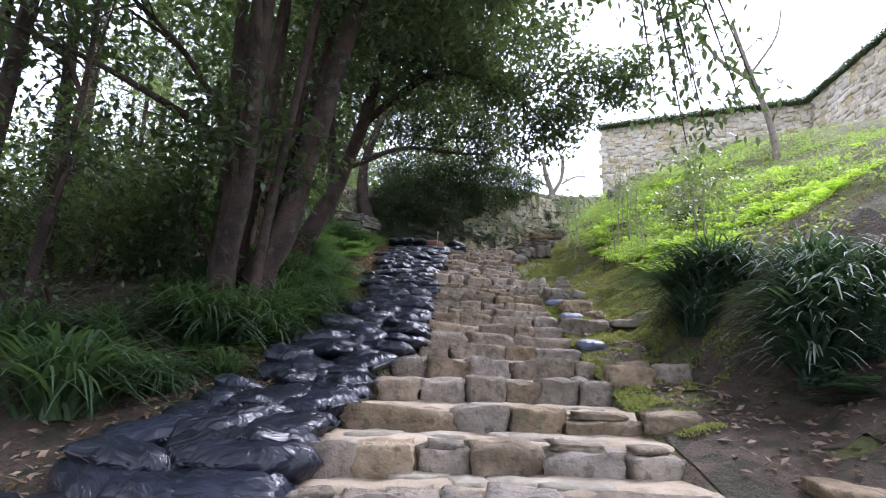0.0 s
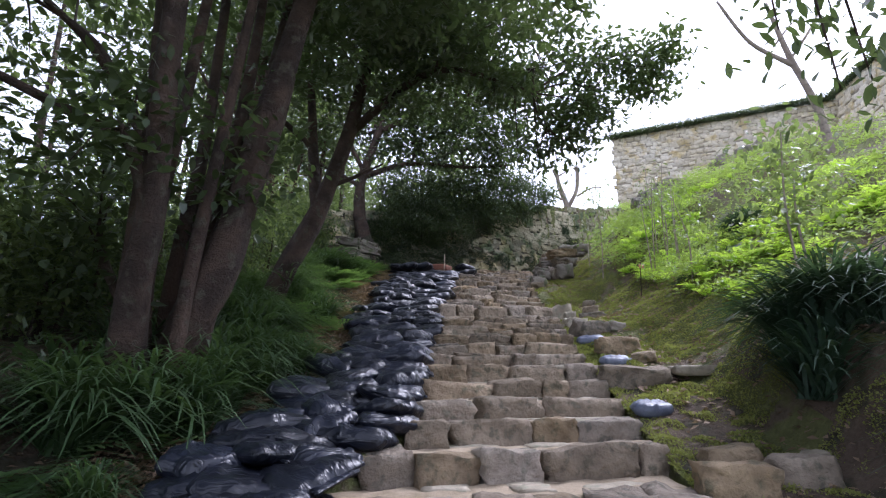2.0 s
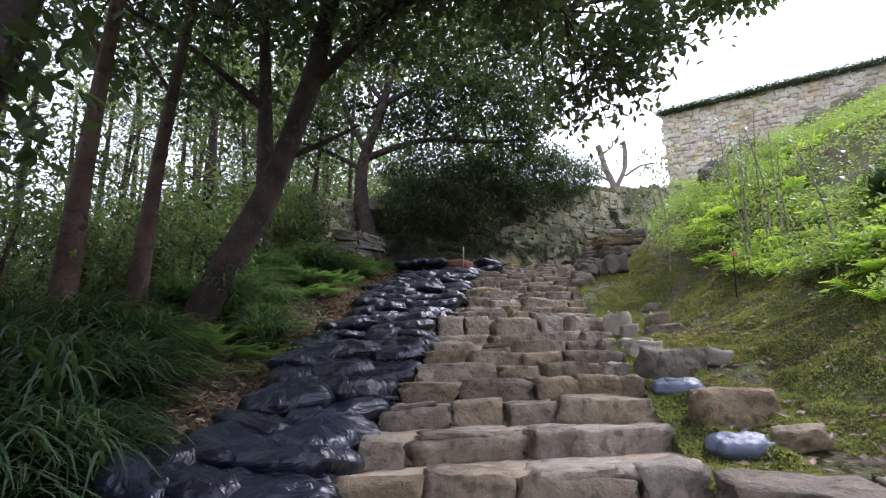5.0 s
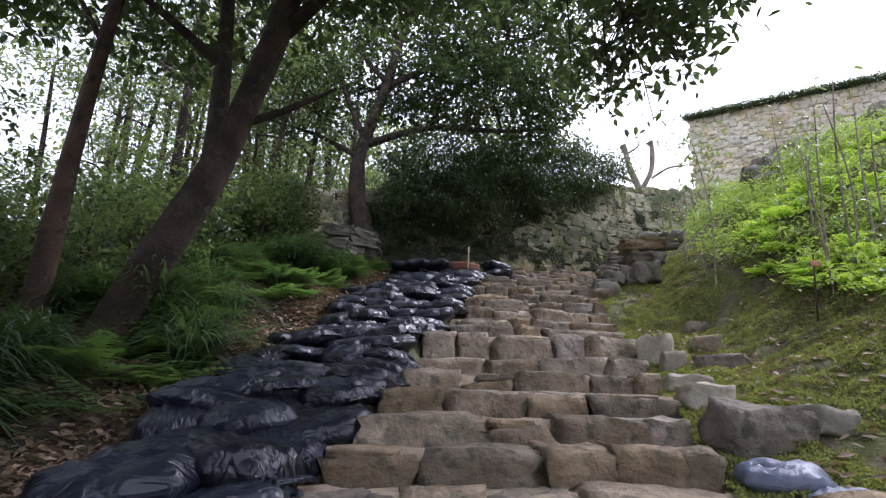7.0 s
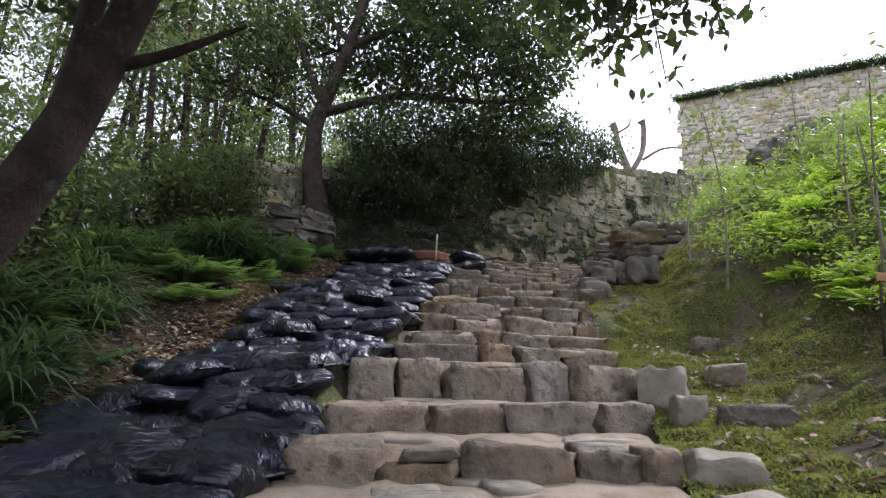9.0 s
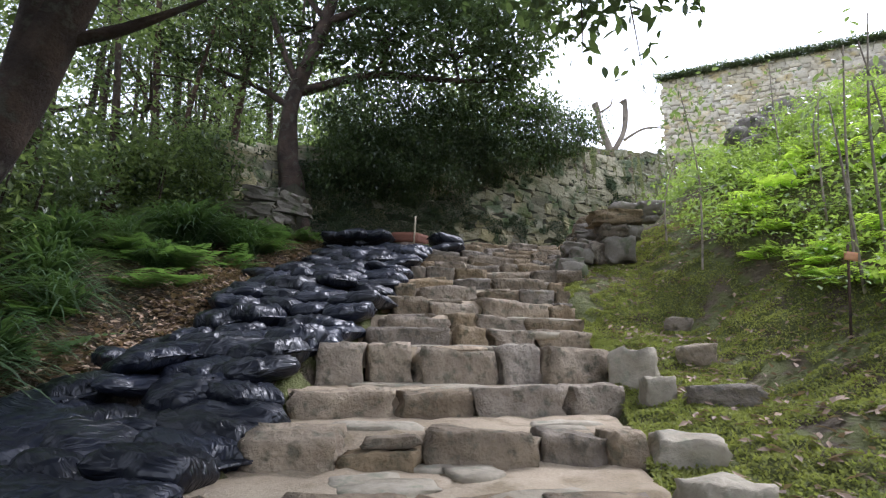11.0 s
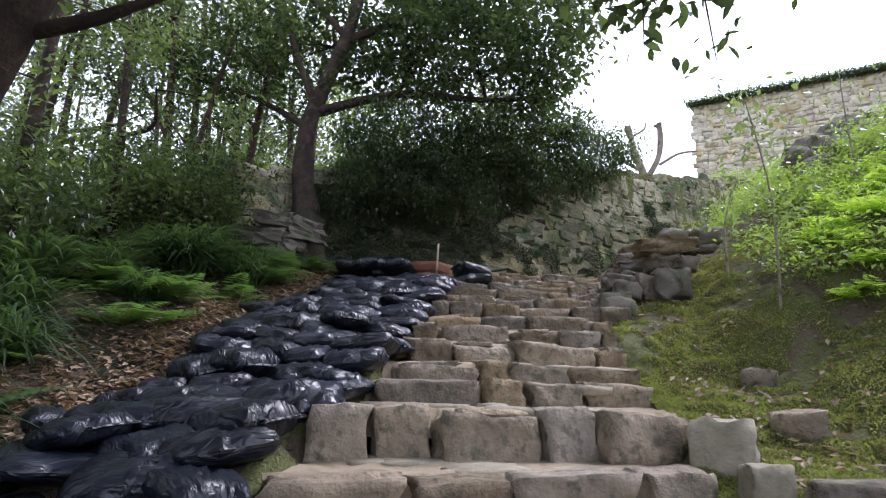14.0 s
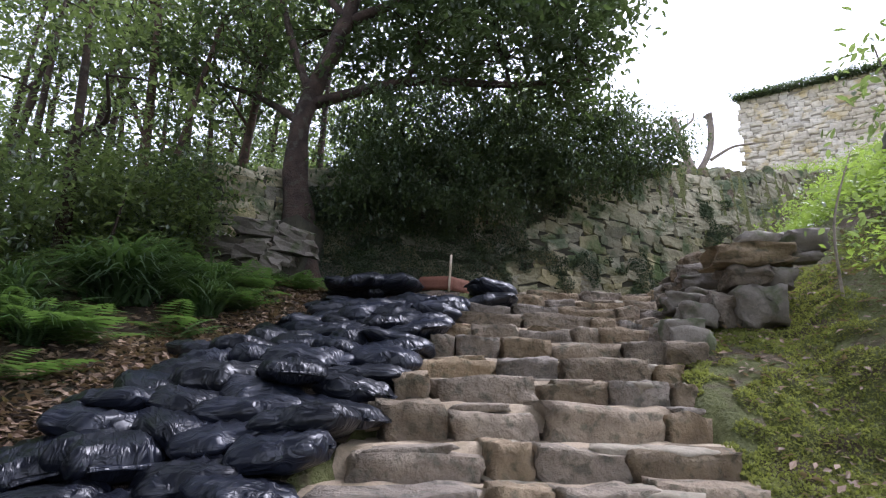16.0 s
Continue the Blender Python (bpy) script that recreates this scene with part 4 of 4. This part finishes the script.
# overhanging shrubs on the back wall
for (x, y, z, rx, rz, n) in ((-1.9, 19.7, 7.9, 0.9, 0.7, 60), (-4.6, 19.3, 7.4, 0.9, 0.6, 30), (1.2, 21.3, 8.2, 1.1, 0.5, 50), (2.5, 22.1, 8.6, 1.0, 0.5, 40), (-1.6, 19.9, 8.8, 1.3, 0.9, 90), (0.2, 20.9, 9.0, 1.4, 0.8, 100), (1.9, 21.9, 9.4, 1.3, 0.8, 100), (3.3, 22.7, 9.5, 1.0, 0.7, 60), (-0.8, 20.3, 8.0, 1.2, 0.7, 60), (0.9, 21.2, 8.4, 1.0, 0.5, 50), (-2.3, 19.7, 7.2, 0.8, 0.5, 34), (-1.2, 20.1, 7.3, 0.9, 0.5, 40), (-0.1, 20.7, 7.5, 0.8, 0.45, 34)):
    base = new("wall_shrub")
    base.location = (x, y, z)
    tagged(base, "dark evergreen shrub overhanging the wall top", "shrub", "shrubs over the wall")
    v, f = tube([(0, 0.6, -0.4), (0, 0.2, 0), (0.1, 0, 0.4)], [0.05, 0.03, 0.01], 5)
    link_mesh("stem", v, f, M_BARK, base)
    pts, cs = clumps((0, 0, 0), (rx, 0.8, rz), int(n * 1.4), 46, 0.2)
    v, f = leaves(pts, 0.10, droop=0.7)
    link_mesh("foliage", v, f, M_LEAF, base, smooth=False)
# woodland on the left
for i in range(44):
    x, y = -5.0 - abs(r.gauss(0, 4.5)), r.uniform(3, 30)
    if i >= 34:
        x, y = -5.2 - 0.95 * (i - 34) + r.uniform(-0.3, 0.3), 21.5 + 2.0 * (i % 3) + r.uniform(-0.5, 0.5)
    z = land(x, y)
    h = r.uniform(4, 9)
    lean = r.uniform(-0.6, 0.9)
    low = 8 if i % 2 else 3
    tree("woodland_tree", "thin woodland tree with a ragged leafy crown", [[(x, y, z - 0.1, 0.10), (x + lean * 0.4, y, z + h * 0.5, 0.075), (x + lean, y, z + h, 0.03)]],
         [(0, x + lean, y, z + h, 1.5, 1.5, 1.5, 20), (0, x + r.uniform(-1, 1), y + r.uniform(-1, 1), z + h * 0.6, 1.5, 1.4, 1.3, low)], M_BARK, M_LEAF2 if i % 3 else M_LEAF, 0.14, 0.75 if y < 11 else 1.1)
for i in range(190):
    x, y = -4.3 - abs(r.gauss(0, 3.2)), r.uniform(4.5, 28) if i < 150 else r.uniform(17, 28)
    base = new("understorey_shrub")
    base.location = (x, y, land(x, y))
    tagged(base, "dense leafy undergrowth shrub in the shade", "shrub", "woodland undergrowth")
    v, f = tube([(0, 0, -0.1), (0.1, 0, 0.6), (0.1, 0.1, 1.2)], [0.03, 0.02, 0.008], 5)
    link_mesh("stem", v, f, M_BARK, base)
    tall = r.uniform(0.7, 2.0)
    pts, cs = clumps((0, 0, 0.75 * tall), (0.9, 0.9, 0.9 * tall), 30, 36, 0.2)
    v, f = leaves(pts, 0.11)
    link_mesh("foliage", v, f, M_LEAF2 if i % 3 else M_LEAF, base, smooth=False)
# moss and small creepers on the back wall; dark colour and denser left half also paint in shade
pts = []
for i in range(130000):
    x, k = r.uniform(-3.4, 5.5), r.random()
    z = 5.5 + k * (2.4 + 0.12 * x)
    if noise.noise(Vector((x * 0.8, z * 1.1, 5.5))) + 0.6 * noise.noise(Vector((x * 3.1, z * 3.1, 1.5))) > -0.5 + 0.2 * max(0, x + 1.0):
        pts.append((x, wall_y(x) + 0.3 * k - 0.12 + r.gauss(0, 0.03), z))
v, f = leaves(pts, 0.036, 0.6, 0.2)
tagged(link_mesh("wall_moss", v, f, M_WALLMOSS, smooth=False), "dark green moss and small creepers on the wall, thickened leftwards to paint in shade", "moss", kind="stuff")
# bare earth: the shaded bank, and the trodden verge beside the lower steps
def earth(name, label, x0, x1, y0, y1, keep):
    step = 0.16
    nx_, ny_ = int((x1 - x0) / step), int((y1 - y0) / step)
    v = [(x0 + i * step, y0 + j * step, land(x0 + i * step, y0 + j * step) + 0.014) for j in range(ny_ + 1) for i in range(nx_ + 1)]
    f = []
    for j in range(ny_):
        for i in range(nx_):
            x, y = x0 + (i + 0.5) * step, y0 + (j + 0.5) * step
            if keep(x, y):
                k = j * (nx_ + 1) + i
                f.append((k, k + 1, k + nx_ + 2, k + nx_ + 1))
    tagged(link_mesh(name, v, f, M_EARTH), label, "ground", kind="structure")


earth("ground_bank", "dark bare earth of the shaded woodland bank", -11.0, 0.0, -2.0, 19.0, lambda x, y: x < left_edge(y) - 0.1)
earth("ground_verge", "trodden brown earth verge beside the lower steps", 1.5, 5.0, -1.0, 10.0,
      lambda x, y: x > right_edge(y) + 0.02 and y < 8.6 + 1.6 * noise.noise(Vector((x * 0.9, y * 0.5, 2.0))) and noise.noise(Vector((x * 0.9, y * 0.9, 9.0))) < 0.22)
# low weeds and moss tufts
pts = []
for i in range(480):
    y = r.uniform(6, 34) if i % 4 else r.uniform(11, 20)
    x = right_edge(y) + 2.2 + abs(r.gauss(0, 4.5 if i % 2 else 2.0)) + max(0, y - 17) * 0.3
    if x > 22 or (y > 17.3 and x < 4.9):
        continue
    z = land(x, y)
    if i > 410:
        x, y = r.uniform(4.9, 8.5), r.uniform(17.2, 21.5)
        z = land(x, y)
    for k in range(110):
        pts.append((x + r.gauss(0, 0.3), y + r.gauss(0, 0.3), z + abs(r.gauss(0.02, 0.09)) + 0.03))
for i in range(42000):
    y = r.uniform(8.5, 24)
    x = right_edge(y) + 2.9 + abs(r.gauss(0, 4.0)) + max(0, 10 - y) * 0.5
    if x < 20 and noise.noise(Vector((x * 0.6, y * 0.6, 4.4))) + 0.5 * noise.noise(Vector((x * 2.2, y * 2.2, 7.4))) > 0.02 and not (y > 17.3 and x < 4.9):
        pts.append((x, y, land(x, y) + abs(r.gauss(0.0, 0.06)) + 0.02))
v, f = leaves(pts, 0.08, 0.5, 0.0)
tagged(link_mesh("low_weeds", v, f, M_WEED, smooth=False), "low green weeds covering the slope", "weeds", kind="stuff")
pts = []
for i in range(300000):
    y = r.uniform(3, 18.5)
    x = right_edge(y) - 0.05 + abs(r.gauss(0, 1.4 if i % 10 < 7 else 3.2))
    tuft = noise.noise(Vector((x * 4.5, y * 4.5, 6.1)))
    if noise.noise(Vector((x * 1.1, y * 1.1, 3.3))) + 0.55 * tuft > -0.3 + max(0, 9.0 - y) * 0.16 - 0.3 * max(0, 1 - (x - right_edge(y)) * 1.2) + max(0, x - 4.0) * 0.06:
        pts.append((x, y, land(x, y) + 0.004 + 0.07 * max(0, tuft)))
v, f = leaves(pts, 0.025, 0.7, -0.45)
tagged(link_mesh("moss_tufts", v, f, M_MOSS, smooth=False), "yellow-green moss covering the bank", "moss", kind="stuff")
# distant woods closing the left side
pts = []
for i in range(650):
    u = r.random()
    x, y = -17 - r.uniform(0, 8), -8 + 60 * u
    z = land(x, y) + abs(r.gauss(0, 1)) * 3.0
    pts.append(np.array([x, y, z]) + rng.normal(0, 0.7, (30, 3)))
for i in range(700):
    x, y = -16 + 17 * r.random(), 34 + r.uniform(0, 8)
    z = land(x, y) + abs(r.gauss(0, 1)) * 3.5
    pts.append(np.array([x, y, z]) + rng.normal(0, 0.7, (30, 3)))
v, f = leaves(np.concatenate(pts), 0.36)
tagged(link_mesh("distant_woods", v, f, M_LEAF2, smooth=False), "dense distant woodland foliage", "woods", kind="stuff")
# fallen log in the shade
v, f = tube([(-5.6, 9.3, land(-5.6, 9.3) + 0.05), (-4.9, 9.2, land(-4.9, 9.2) + 0.12), (-4.1, 9.25, land(-4.1, 9.25) + 0.1), (-3.4, 9.2, land(-3.4, 9.2) + 0.06)], [0.09, 0.10, 0.085, 0.06], 10)
tagged(link_mesh("fallen_log", v, f, M_PALEBARK), "fallen weathered log lying on the woodland floor", "log")
# leaf litter
pts = []
for i in range(30000):
    y = r.uniform(2, 19)
    if i % 6:
        x = bag_edge(y) + 0.05 - abs(r.gauss(0, 0.65))
    else:
        x = right_edge(y) + 0.3 + abs(r.gauss(0, 2.0))
    if x > 0 or y > 5.2 or i % 4 == 0:
        pts.append((x, y, land(x, y) + 0.035))
v, f = leaves(pts, 0.085, 0.45, 0.0, 0.6)
tagged(link_mesh("leaf_litter", v, f, M_LITTER, smooth=False), "brown fallen leaves scattered over the bank", "leaves", kind="stuff")
